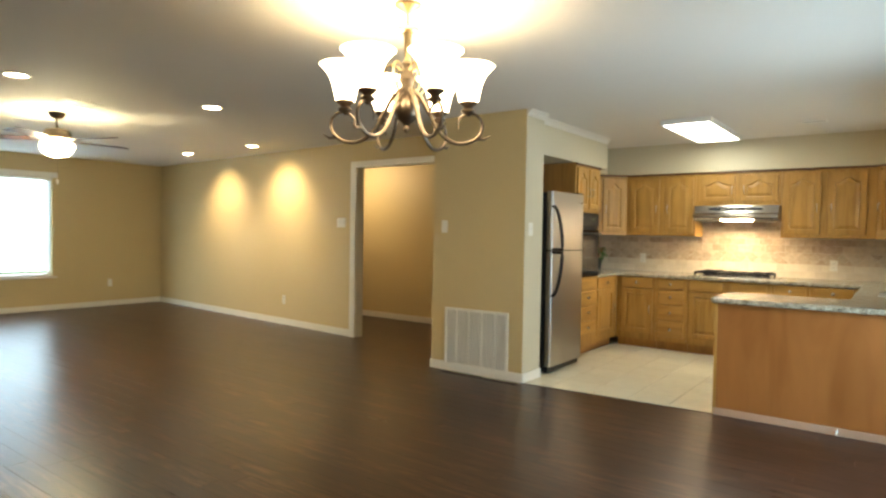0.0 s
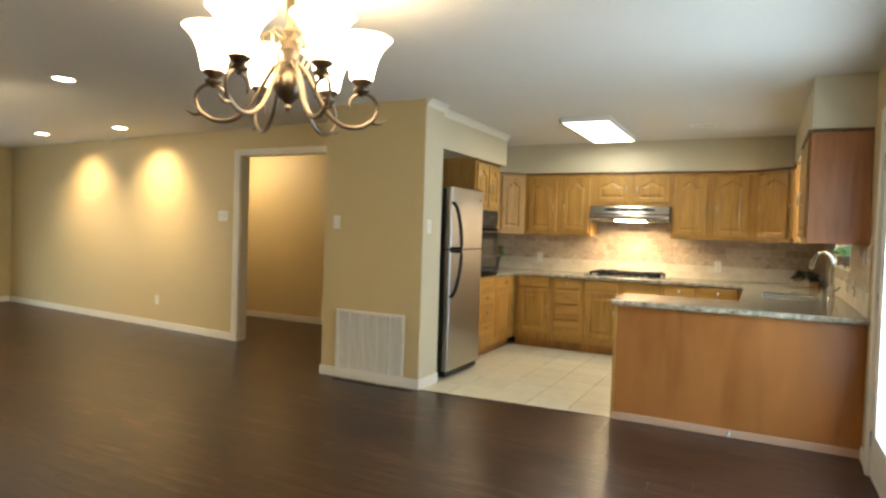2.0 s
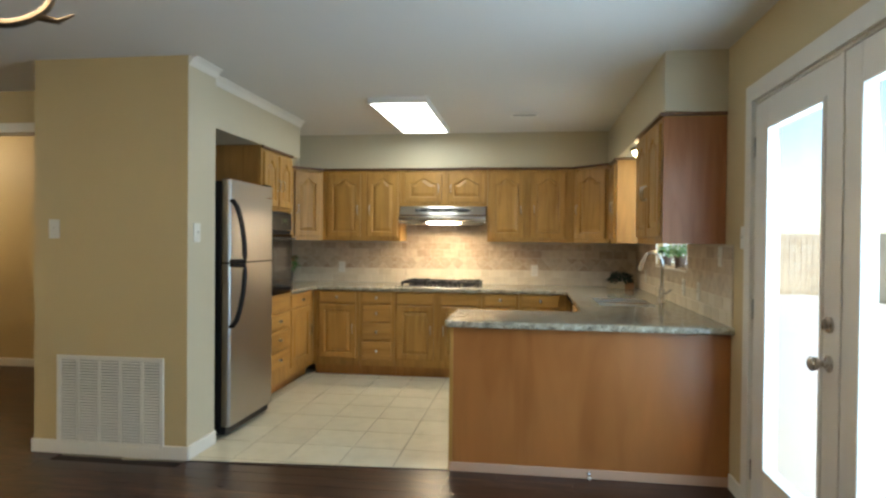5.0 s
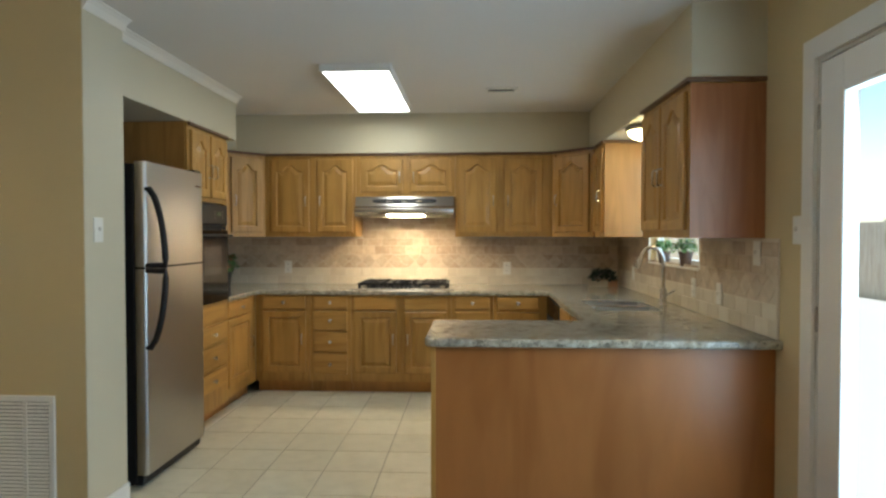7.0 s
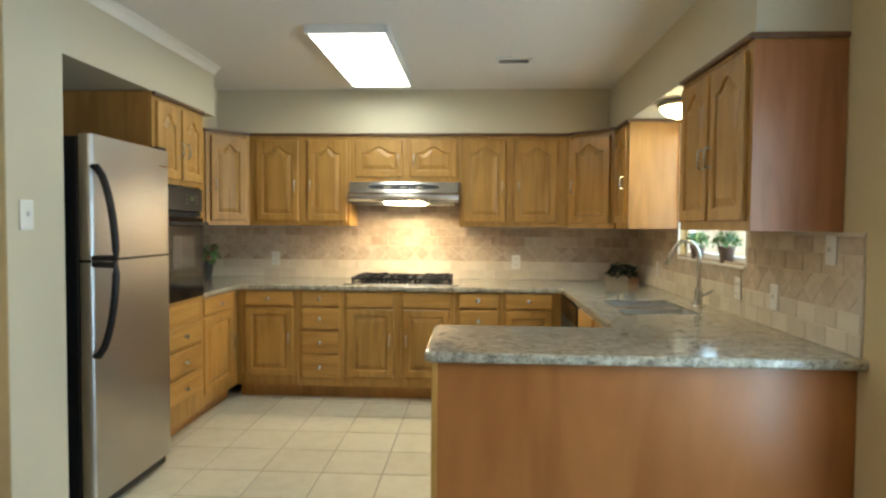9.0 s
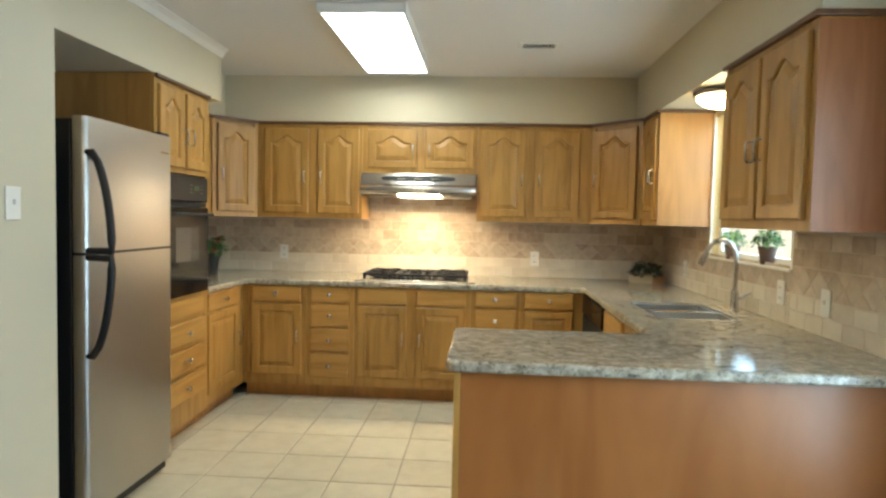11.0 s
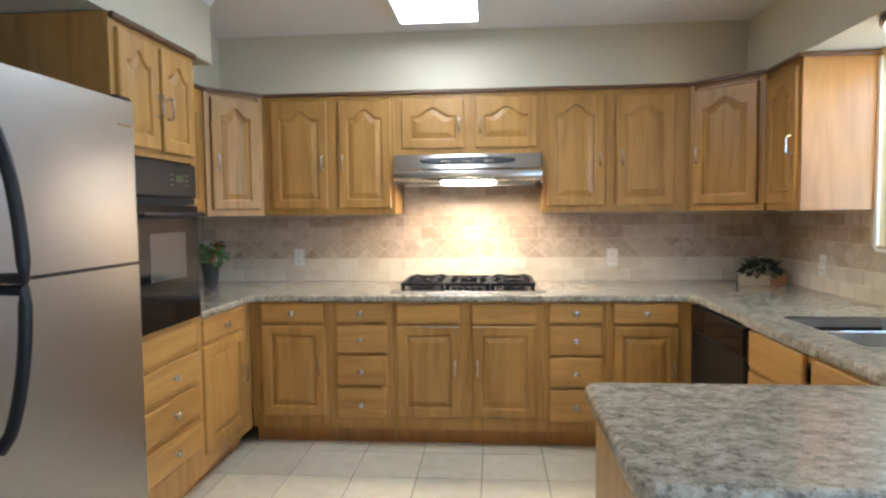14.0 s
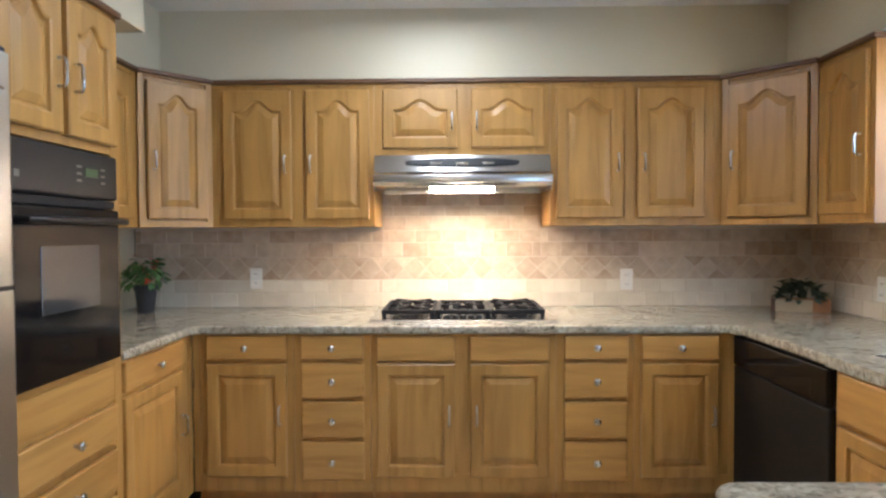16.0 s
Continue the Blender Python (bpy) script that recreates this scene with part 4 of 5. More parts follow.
# kitchen window over the sink
w1 = tagged(new("window_1"), "white double-hung kitchen window with blind above the sink", "window", kind="structure")
X = RW + 0.06
for y0, y1, z0, z1 in ((-2.12, -2.075, 1.15, 2.04), (-1.105, -1.06, 1.15, 2.04), (-2.075, -1.105, 1.15, 1.19), (-2.075, -1.105, 2.0, 2.04), (-2.075, -1.105, 1.565, 1.61)):
    part("window_frame", blocks((X - 0.02, X + 0.03, y0, y1, z0, z1), bevel=0.003), MATS["trim"], w1)
for z0, z1 in ((1.19, 1.565), (1.61, 2.0)):
    p = part("pane", blocks((X, X + 0.005, -2.075, -1.105, z0, z1)), MATS["glass"], w1)
    p.visible_shadow = False
structure("window_1_sill", blocks((RW - 0.02, X - 0.02, -2.12, -1.06, 1.137, 1.152), bevel=0.003), MATS["trim"], "white window sill holding two potted plants", "sill")
structure("window_1_casing", blocks((RW - 0.012, RW - 0.001, -1.06, -1.035, 1.15, 2.06), (RW - 0.012, RW - 0.001, -2.14, -2.12, 1.15, 2.06)), MATS["trim"], "white side casing of the kitchen window", "trim")


def blind(name, m, w, h, pitch, tilt, label, depth=0.048):
    """A slatted blind hanging from its headrail; local x across, z down from 0."""
    bl = thing(name, m, label, "blind")
    part("headrail", blocks((0, w, -0.03, 0.03, -0.045, 0), bevel=0.004), MATS["white_plastic"], bl)
    me = None
    for i in range(int((h - 0.07) / pitch)):
        if me is None:
            bm = blocks((0.005, w - 0.005, -depth / 2, depth / 2, -0.0015, 0.0015))
            ob = part("slat", bm, MATS["slat"], bl)
            me = ob.data
        else:
            ob = new("slat", me)
            ob.parent = bl
        ob.location = (0, 0, -0.06 - i * pitch)
        ob.rotation_euler = (radians(tilt), 0, 0)
    part("bottom_rail", blocks((0.003, w - 0.003, -0.022, 0.022, -h, -h + 0.02), bevel=0.003), MATS["white_plastic"], bl)
    return bl


blind("window_blind", pose(X - 0.055, -1.30, 2.0, 0, 0, -90), 0.77, 0.42, 0.042, 18, "white slatted blind half raised in the kitchen window")

w2 = tagged(new("window_2"), "large white framed living room window behind a blind", "window", kind="structure")
X2 = -9.36
for y0, y1, z0, z1 in ((-5.9, -5.85, 0.54, 2.10), (-3.89, -3.84, 0.54, 2.10), (-5.85, -3.89, 0.54, 0.59), (-5.85, -3.89, 2.05, 2.10), (-4.89, -4.85, 0.59, 2.05)):
    part("window_frame", blocks((X2 - 0.02, X2 + 0.02, y0, y1, z0, z1), bevel=0.003), MATS["trim"], w2)
for y0, y1 in ((-5.85, -4.89), (-4.85, -3.89)):
    p = part("pane", blocks((X2 - 0.003, X2 + 0.003, y0, y1, 0.59, 2.05)), MATS["glass"], w2)
    p.visible_shadow = False
structure("window_2_sill", blocks((-9.34, -9.25, -5.95, -3.79, 0.515, 0.538), bevel=0.004), MATS["trim"], "white painted living room window sill", "sill")
structure("window_2_casing", blocks((-9.298, -9.282, -5.97, -3.77, 2.10, 2.18), bevel=0.003), MATS["trim"], "pale head casing of the living room window", "trim")
blind("window_blind", pose(-9.315, -5.89, 2.095, 0, 0, 90), 2.04, 1.54, 0.046, 62, "wide white slatted blind lowered over the living room window", 0.05)


# ---- ceiling fixtures ----
pl = thing("ceiling_light", pose(-0.14, -1.33, H), "surface-mounted rectangular fluorescent light with glowing diffuser", "ceiling light")
for r in ((-0.232, -0.212, -0.67, 0.67, -0.05, -0.001), (0.212, 0.232, -0.67, 0.67, -0.05, -0.001), (-0.2115, 0.2115, -0.67, -0.65, -0.05, -0.001), (-0.2115, 0.2115, 0.65, 0.67, -0.05, -0.001)):
    part("housing_side", blocks(r, bevel=0.003), ceil_m, pl, "white enamelled steel side")
part("diffuser", blocks((-0.21, 0.21, -0.648, 0.648, -0.047, -0.010), bevel=0.006, seg=2), MATS["panel_glow"], pl, "glowing white acrylic diffuser")


def register(m, w, d, label, slats):
    r = thing("ceiling_vent", m, label, "vent")
    part("rim", blocks((-w / 2, w / 2, -d / 2, -d / 2 + 0.025, -0.012, -0.001), (-w / 2, w / 2, d / 2 - 0.025, d / 2, -0.012, -0.001), (-w / 2, -w / 2 + 0.025, -d / 2 + 0.025, d / 2 - 0.025, -0.012, -0.001), (w / 2 - 0.025, w / 2, -d / 2 + 0.025, d / 2 - 0.025, -0.012, -0.001), bevel=0.002), MATS["white_plastic"], r)
    part("backing", blocks((-w / 2 + 0.025, w / 2 - 0.025, -d / 2 + 0.025, d / 2 - 0.025, -0.003, -0.001)), MATS["dark_pot"], r)
    sm = None
    for i in range(slats):
        x = -w / 2 + 0.03 + (w - 0.06) * (i + 0.5) / slats
        if sm is None:
            o = part("slat", blocks((-0.0015, 0.0015, -d / 2 + 0.026, d / 2 - 0.026, -0.007, 0.003)), MATS["white_plastic"], r)
            sm = o.data
        else:
            o = new("slat", sm)
            o.parent = r
        o.location, o.rotation_euler = (x, 0, -0.008), (0, radians(18), 0)


register(pose(0.82, -1.24, H), 0.24, 0.14, "white metal air register in the kitchen ceiling", 9)
register(pose(-4.42, -5.5, H, 0, 0, 90), 0.32, 0.22, "white metal air register in the living room ceiling", 12)

for cx, cy in CANS:
    cn = thing("recessed_light", pose(cx, cy, H), "round recessed downlight with white trim ring, lit", "downlight", "living room downlights")
    part("trim_ring", shell([(0.098, -0.0005), (0.096, -0.008), (0.080, -0.010), (0.076, -0.0005)]), MATS["white_plastic"], cn, "", True)
    part("lens", lathe([(0.074, -0.004), (0.06, -0.008), (0.003, -0.009)], 24), MATS["can_glow"], cn, "glowing lamp face", True)

dm = thing("flush_light", pose(1.80, -1.62, 2.095), "small flush dome light with bronze rim above the sink", "ceiling light")
part("rim", lathe([(0.115, 0), (0.150, -0.012), (0.150, -0.030), (0.135, -0.036)], 28), MATS["bronze"], dm, "", True)
part("dome", lathe([(0.134, -0.032), (0.125, -0.055), (0.095, -0.080), (0.05, -0.095), (0.004, -0.099)], 28), MATS["dome_glow"], dm, "glowing frosted glass dome", True)

fan = thing("ceiling_fan", pose(-5.15, -5.4, H), "brown five-blade ceiling fan with glowing light bowl", "ceiling fan")
part("canopy", lathe([(0.07, -0.001), (0.068, -0.02), (0.045, -0.05), (0.014, -0.06)], 24), MATS["bronze"], fan, "", True)
part("downrod", tube([(0, 0, -0.05), (0, 0, -0.16)], 0.012, 10), MATS["bronze"], fan)
part("motor", lathe([(0.03, -0.15), (0.10, -0.165), (0.125, -0.20), (0.125, -0.25), (0.09, -0.275), (0.05, -0.285)], 28), MATS["bronze"], fan, "", True)
part("light_bowl", lathe([(0.09, -0.286), (0.145, -0.30), (0.150, -0.33), (0.125, -0.385), (0.07, -0.42), (0.004, -0.43)], 28), MATS["fan_glow"], fan, "glowing frosted glass bowl", True)
for i in range(5):
    a = radians(72 * i + 20)
    rot = Matrix.Rotation(a, 4, "Z") @ Matrix.Rotation(radians(11), 4, "X")
    bm = blocks((0.22, 0.68, -0.065, 0.065, -0.004, 0.004), bevel=0.003)
    for v in bm.verts:
        v.co.y *= 0.78 + 0.3 * (v.co.x - 0.22) / 0.46
    o = part("blade", bm, MATS["fan_blade"], fan)
    o.matrix_local = Matrix.Translation((0, 0, -0.262)) @ rot
    part("bracket", blocks((0.08, 0.26, -0.018, 0.018, -0.010, -0.0045), bevel=0.002), MATS["bronze"], o)
part("pull_chain", tube([(0.06, -0.02, -0.40), (0.06, -0.02, -0.66)], 0.002, 6), MATS["brass"], fan)
part("chain_fob", lathe([(0.004, -0.70), (0.009, -0.69), (0.007, -0.665), (0.002, -0.655)], 10, at=(0.06, -0.02, 0)), MATS["white_plastic"], fan)

# chandelier
ch = thing("chandelier", pose(-0.42, -5.70, H), "antique bronze six-arm chandelier with glowing white bell shades", "chandelier")
part("canopy", lathe([(0.065, -0.001), (0.062, -0.012), (0.03, -0.03), (0.012, -0.045)], 24), MATS["brass"], ch, "", True)
part("rod", tube([(0, 0, -0.04), (0, 0, -0.15)], 0.006, 8), MATS["brass"], ch)
part("top_bell", lathe([(0.008, -0.13), (0.055, -0.155), (0.050, -0.165), (0.024, -0.172), (0.017, -0.20), (0.015, -0.30), (0.02, -0.31)], 24), MATS["brass"], ch, "", True)
part("column", lathe([(0.02, -0.31), (0.032, -0.325), (0.022, -0.345), (0.030, -0.37), (0.040, -0.40), (0.026, -0.43), (0.022, -0.47), (0.045, -0.485), (0.062, -0.52), (0.064, -0.555), (0.05, -0.59), (0.025, -0.61), (0.012, -0.625), (0.016, -0.64), (0.003, -0.66)], 28), MATS["bronze"], ch, "", True)
shade_prof = [(0.050, 0.0), (0.056, 0.03), (0.068, 0.08), (0.088, 0.125), (0.118, 0.160), (0.133, 0.172), (0.130, 0.174), (0.114, 0.164), (0.084, 0.129), (0.064, 0.083), (0.052, 0.033), (0.046, 0.004)]
for i in range(6):
    a = radians(60 * i + 35)
    arm = part("arm", tube(*curved([(0.035, 0, -0.45), (0.075, 0, -0.49), (0.115, 0, -0.56), (0.165, 0, -0.645), (0.235, 0, -0.70), (0.315, 0, -0.705), (0.378, 0, -0.665), (0.390, 0, -0.61), (0.362, 0, -0.57), (0.315, 0, -0.562), (0.272, 0, -0.59), (0.268, 0, -0.635)],
                           [0.011, 0.011, 0.0105, 0.010, 0.010, 0.0095, 0.009, 0.008, 0.008, 0.007, 0.006, 0.004]), 8), MATS["bronze"], ch, "scrolled antique bronze arm", True)
    arm.rotation_euler = (0, 0, a)
    arm.scale = (0.95, 0.95, 1.0)
    part("leaf", tube([(0.36, 0, -0.683), (0.40, 0, -0.688), (0.432, 0, -0.668)], [0.009, 0.006, 0.002], 6), MATS["bronze"], arm)
    part("upper_scroll", tube(*curved([(0.03, 0, -0.36), (0.07, 0, -0.33), (0.11, 0, -0.345), (0.115, 0, -0.40), (0.075, 0, -0.47), (0.06, 0, -0.52)], [0.006] * 6), 6), MATS["brass"], arm, "", True)
    part("cup", lathe([(0.008, -0.575), (0.014, -0.565), (0.034, -0.555), (0.036, -0.545), (0.022, -0.535), (0.030, -0.525), (0.045, -0.515), (0.046, -0.505), (0.02, -0.50)], 18, at=(0.318, 0, 0)), MATS["bronze"], arm, "", True)
    sh = part("shade", shell(shade_prof), MATS["shade_glow"], arm, "glowing frosted white bell shade", True)
    sh.location = (0.318, 0, -0.545 + 0.04)
    part("bulb", lathe([(0.008, -0.49), (0.022, -0.46), (0.028, -0.43), (0.020, -0.40), (0.003, -0.39)], 14, at=(0.318, 0, 0)), MATS["bulb_glow"], arm, "lit bulb", True)

for c in ch.children:
    if c.name.split(".")[0] != "canopy":
        c.location.z += 0.035

# ---- wall fittings ----
gr = thing("return_air_grille", pose(-2.025, -3.171, 0.035), "white louvred return air grille low on the wall", "vent")
GW, GH = 0.715, 0.58
part("rim", blocks((0, GW, -0.014, 0, 0, 0.028), (0, GW, -0.014, 0, GH - 0.028, GH), (0, 0.028, -0.014, 0, 0.028, GH - 0.028), (GW - 0.028, GW, -0.014, 0, 0.028, GH - 0.028), bevel=0.003), MATS["white_plastic"], gr)
part("backing", blocks((0.028, GW - 0.028, -0.003, 0, 0.028, GH - 0.028)), MATS["grey_slot"], gr)
for i in range(1, 5):
    part("mullion", blocks((GW * i / 5 - 0.009, GW * i / 5 + 0.009, -0.012, -0.0032, 0.029, GH - 0.029)), MATS["white_plastic"], gr)
lm = None
for i in range(30):
    if lm is None:
        o = part("louvre", blocks((0.03, GW - 0.03, -0.0075, 0.0075, -0.0013, 0.0013)), MATS["white_plastic"], gr)
        lm = o.data
    else:
        o = new("louvre", lm)
        o.parent = gr
    o.location, o.rotation_euler = (0, -0.0095, 0.037 + (GH - 0.075) * i / 29), (radians(38), 0, 0)


def plate(m, kind, label, w=0.072, h=0.118):
    name = {"o": "outlet", "s": "light_switch"}[kind]
    p = thing(name, m, label, "outlet" if kind == "o" else "switch")
    part("cover", blocks((-w / 2, w / 2, -0.007, -0.0005, -h / 2, h / 2), bevel=0.003, seg=2), MATS["white_plastic"], p)
    if kind == "o":
        for z in (-0.026, 0.026):
            s = part("socket", blocks((-0.017, 0.017, -0.0095, -0.0072, z - 0.014, z + 0.014), bevel=0.003), MATS["white_plastic"], p)
            part("slot", blocks((-0.008, -0.005, -0.0102, -0.0096, z - 0.005, z + 0.006), (0.005, 0.008, -0.0102, -0.0096, z - 0.005, z + 0.006)), MATS["grey_slot"], s)
    else:
        for k in range(max(1, round((w - 0.03) / 0.045))):
            x = (k - (max(1, round((w - 0.03) / 0.045)) - 1) / 2) * 0.046
            part("toggle", blocks((x - 0.005, x + 0.005, -0.018, -0.0072, -0.004, 0.014), bevel=0.002), MATS["white_plastic"], p)


plate(pose(-1.175, -0.013, 1.05), "o", "white outlet on the travertine backsplash")
plate(pose(0.93, -0.013, 1.04), "o", "white outlet on the travertine backsplash")
for y, k in ((-0.60, "o"), (-2.05, "o"), (-2.45, "s")):
    plate(pose(RW - 0.013, y, 1.032, 0, 0, -90), k, "white wall plate on the window wall backsplash")
plate(pose(RW - 0.013, -2.90, 1.268, 0, 0, -90), "s", "beige light switch on the tiles beside the wall cabinet")
plate(pose(RW, -3.245, 1.375, 0, 0, -90), "s", "white light switch beside the french doors")
plate(pose(-1.164, -3.07, 1.38, 0, 0, 90), "s", "white light switch on the fridge wall end")
plate(pose(-2.05, -3.17, 1.395), "s", "white light switch on the tan wall")
plate(pose(-4.25, north(-4.25), 1.44, 0, 0, -4.3), "s", "white triple light switch beside the hall opening", 0.165)
plate(pose(-5.48, north(-5.48), 0.35, 0, 0, -4.3), "o", "white outlet low on the living room wall")
plate(pose(-9.3, -2.95, 0.39, 0, 0, 90), "o", "white outlet low on the end wall")


# ---- plants ----
def foliage(rng, n, r, h, size, droop=0.3):
    """Many small pointed leaves on arching stems around the origin."""
    bm = bmesh.new()
    for _ in range(n):
        a, e = rng.uniform(0, 2 * math.pi), rng.uniform(0.1, 1.0)
        rr, z = r * e ** 0.6, h * (1 - 0.75 * e * e) * rng.uniform(0.55, 1.05)
        m = Matrix.Translation((rr * math.cos(a), rr * math.sin(a), z)) @ Matrix.Rotation(a, 4, "Z") @ Matrix.Rotation(rng.uniform(-0.4, 0.9) + droop * e, 4, "Y") @ Matrix.Rotation(rng.uniform(-0.7, 0.7), 4, "X")
        s = size * rng.uniform(0.6, 1.25)
        vs = [bm.verts.new(m @ Vector(p)) for p in ((0, 0, 0), (s * 0.45, -s * 0.26, s * 0.05), (s, 0, -s * 0.08), (s * 0.45, s * 0.26, s * 0.05), (s * 0.5, 0, 0))]
        bm.faces.new((vs[0], vs[1], vs[4]))
        bm.faces.new((vs[1], vs[2], vs[4]))
        bm.faces.new((vs[2], vs[3], vs[4]))
        bm.faces.new((vs[3], vs[0], vs[4]))
    return bm


def potted(m, r, h, pot, leaf, fr, fh, size, n, label, seed, flowers=0):
    rng = random.Random(seed)
    p = thing("potted_plant", m, label, "plant")
    part("pot", lathe([(r * 0.72, 0), (r * 0.95, h * 0.82), (r * 1.04, h * 0.82), (r * 1.06, h), (r * 0.92, h), (r * 0.9, h * 0.9), (0.002, h * 0.9)], 20), MATS[pot], p, "", True)
    part("soil", lathe([(r * 0.89, h * 0.905), (r * 0.5, h * 0.93), (0.002, h * 0.94)], 14), MATS["soil"], p)
    lf = part("leaves", foliage(rng, n, fr, fh, size), MATS[leaf], p)
    lf.location.z = h * 0.9
    stems = bmesh.new()
    for i in range(9):
        a = rng.uniform(0, 6.28)
        tube([(0, 0, h * 0.9), (fr * 0.3 * math.cos(a), fr * 0.3 * math.sin(a), h * 0.9 + fh * 0.4), (fr * 0.6 * math.cos(a), fr * 0.6 * math.sin(a), h * 0.9 + fh * 0.6)], 0.002, 5, stems)
    part("stems", stems, MATS[leaf], p)
    if flowers:
        f = part("blossoms", foliage(rng, flowers, fr * 0.55, fh * 1.25, size * 0.8), MATS["flower"], p, "small dark red blossoms")
        f.location.z = h * 0.95


potted(pose(-1.70, -0.24, Z1), 0.058, 0.15, "dark_pot", "leaf", 0.10, 0.15, 0.055, 170, "leafy green plant with red blossoms in a dark pot", 3, 26)
potted(pose(RW + 0.012, -1.36, 1.152), 0.045, 0.085, "clay_pot", "leaf", 0.062, 0.10, 0.028, 260, "bushy green herb in a brown pot on the sill", 5)
potted(pose(RW + 0.012, -1.82, 1.152), 0.045, 0.095, "clay_pot", "leaf", 0.062, 0.10, 0.028, 260, "bushy green herb in a brown pot on the sill", 7)
pb = thing("planter_box", pose(1.79, -0.22, Z1, 0, 0, -14), "low cream and orange planter box with dark succulents on the counter", "planter")
part("side", blocks((-0.13, 0.045, -0.055, -0.045, 0.0005, 0.064), bevel=0.002), MATS["box_cream"], pb, "cream front board")
part("side", blocks((0.0455, 0.13, -0.055, -0.045, 0.0005, 0.064), bevel=0.002), MATS["box_orange"], pb, "orange front board")
part("side", blocks((-0.13, 0.13, 0.045, 0.055, 0.0005, 0.064), bevel=0.002), MATS["box_orange"], pb)
part("end", blocks((-0.13, -0.12, -0.0445, 0.0445, 0.0005, 0.064), bevel=0.002), MATS["clay_pot"], pb)
part("end", blocks((0.12, 0.13, -0.0445, 0.0445, 0.0005, 0.064), bevel=0.002), MATS["clay_pot"], pb)
part("soil", blocks((-0.119, 0.119, -0.044, 0.044, 0.0008, 0.050)), MATS["soil"], pb)
part("leaves", foliage(random.Random(11), 150, 0.085, 0.125, 0.06, -0.2), MATS["leaf_dark"], pb, "spiky dark grey-green leaves").location.z = 0.045


# ---- outside ----
structure("ground", blocks((-400, 400, -400, 400, -0.30, -0.16)), MATS["grass"], "mown grass lawn around the house", "ground")
structure("patio", blocks((RW + 0.13, 9.3, -12.0, 11.8, -0.159, -0.05)), MATS["concrete"], "sunlit pale concrete patio slab", "pavement")
fence = thing("fence", pose(9.5, -12, -0.16), "tall pale weathered wooden board fence behind the lawn", "fence")
fm = None
for i in range(160):
    if fm is None:
        o = part("board", blocks((-0.01, 0.01, 0, 0.145, 0.02, 1.8), bevel=0.004), MATS["fence_wood"], fence)
        fm = o.data
    else:
        o = new("board", fm)
        o.parent = fence
    o.location = (0, 0.15 * i, 0)
for z in (0.4, 1.4):
    part("rail", blocks((0.0105, 0.05, 0, 24, z, z + 0.09)), MATS["fence_wood"], fence)
for i in range(10):
    part("post", blocks((0.051, 0.14, i * 2.5, i * 2.5 + 0.09, 0, 1.85)), MATS["fence_wood"], fence)


copy_thing(fence, pose(9.5, 12.05, -0.16, 0, 0, 90))


def tree(place, h, r, seed):
    rng = random.Random(seed)
    t = thing("tree", pose(*place), "broad leafy green tree beyond the fence", "tree", "garden trees")
    tk = tube([(0, 0, 0), (0.05, 0.02, h * 0.25), (-0.04, 0.06, h * 0.5), (0.05, 0, h * 0.8)], [0.2, 0.15, 0.11, 0.03], 10)
    lv = bmesh.new()
    for i in range(9):
        a, z0 = rng.uniform(0, 6.28), h * rng.uniform(0.3, 0.65)
        rr = r * rng.uniform(0.5, 0.95)
        end = Vector((rr * math.cos(a), rr * math.sin(a), z0 + h * rng.uniform(0.12, 0.32)))
        tube([(0, 0, z0), (end.x * 0.5, end.y * 0.5, z0 + (end.z - z0) * 0.65), end], [0.07, 0.045, 0.012], 6, tk)
        for _ in range(260):
            p = end * rng.uniform(0.55, 1.1) + Vector((rng.gauss(0, r * 0.2), rng.gauss(0, r * 0.2), rng.gauss(0, r * 0.17)))
            m = Matrix.Translation(p) @ Euler((rng.uniform(0, 6), rng.uniform(0, 6), rng.uniform(0, 6))).to_matrix().to_4x4()
            s = rng.uniform(0.08, 0.2)
            lv.faces.new([lv.verts.new(m @ Vector(q)) for q in ((-s, 0, 0), (0, -s * 0.5, 0.02), (s, 0, 0), (0, s * 0.5, 0.02))])
    part("trunk", tk, MATS["bark"], t, "", True)
    part("crown", lv, MATS["tree_leaf"], t)


for i, (x, y) in enumerate(((17.5, -4.2), (21, 9.5), (24, 2.5), (19, -10))):
    tree((x, y, -0.16), 6.5 + i * 0.6, 2.6, 20 + i)

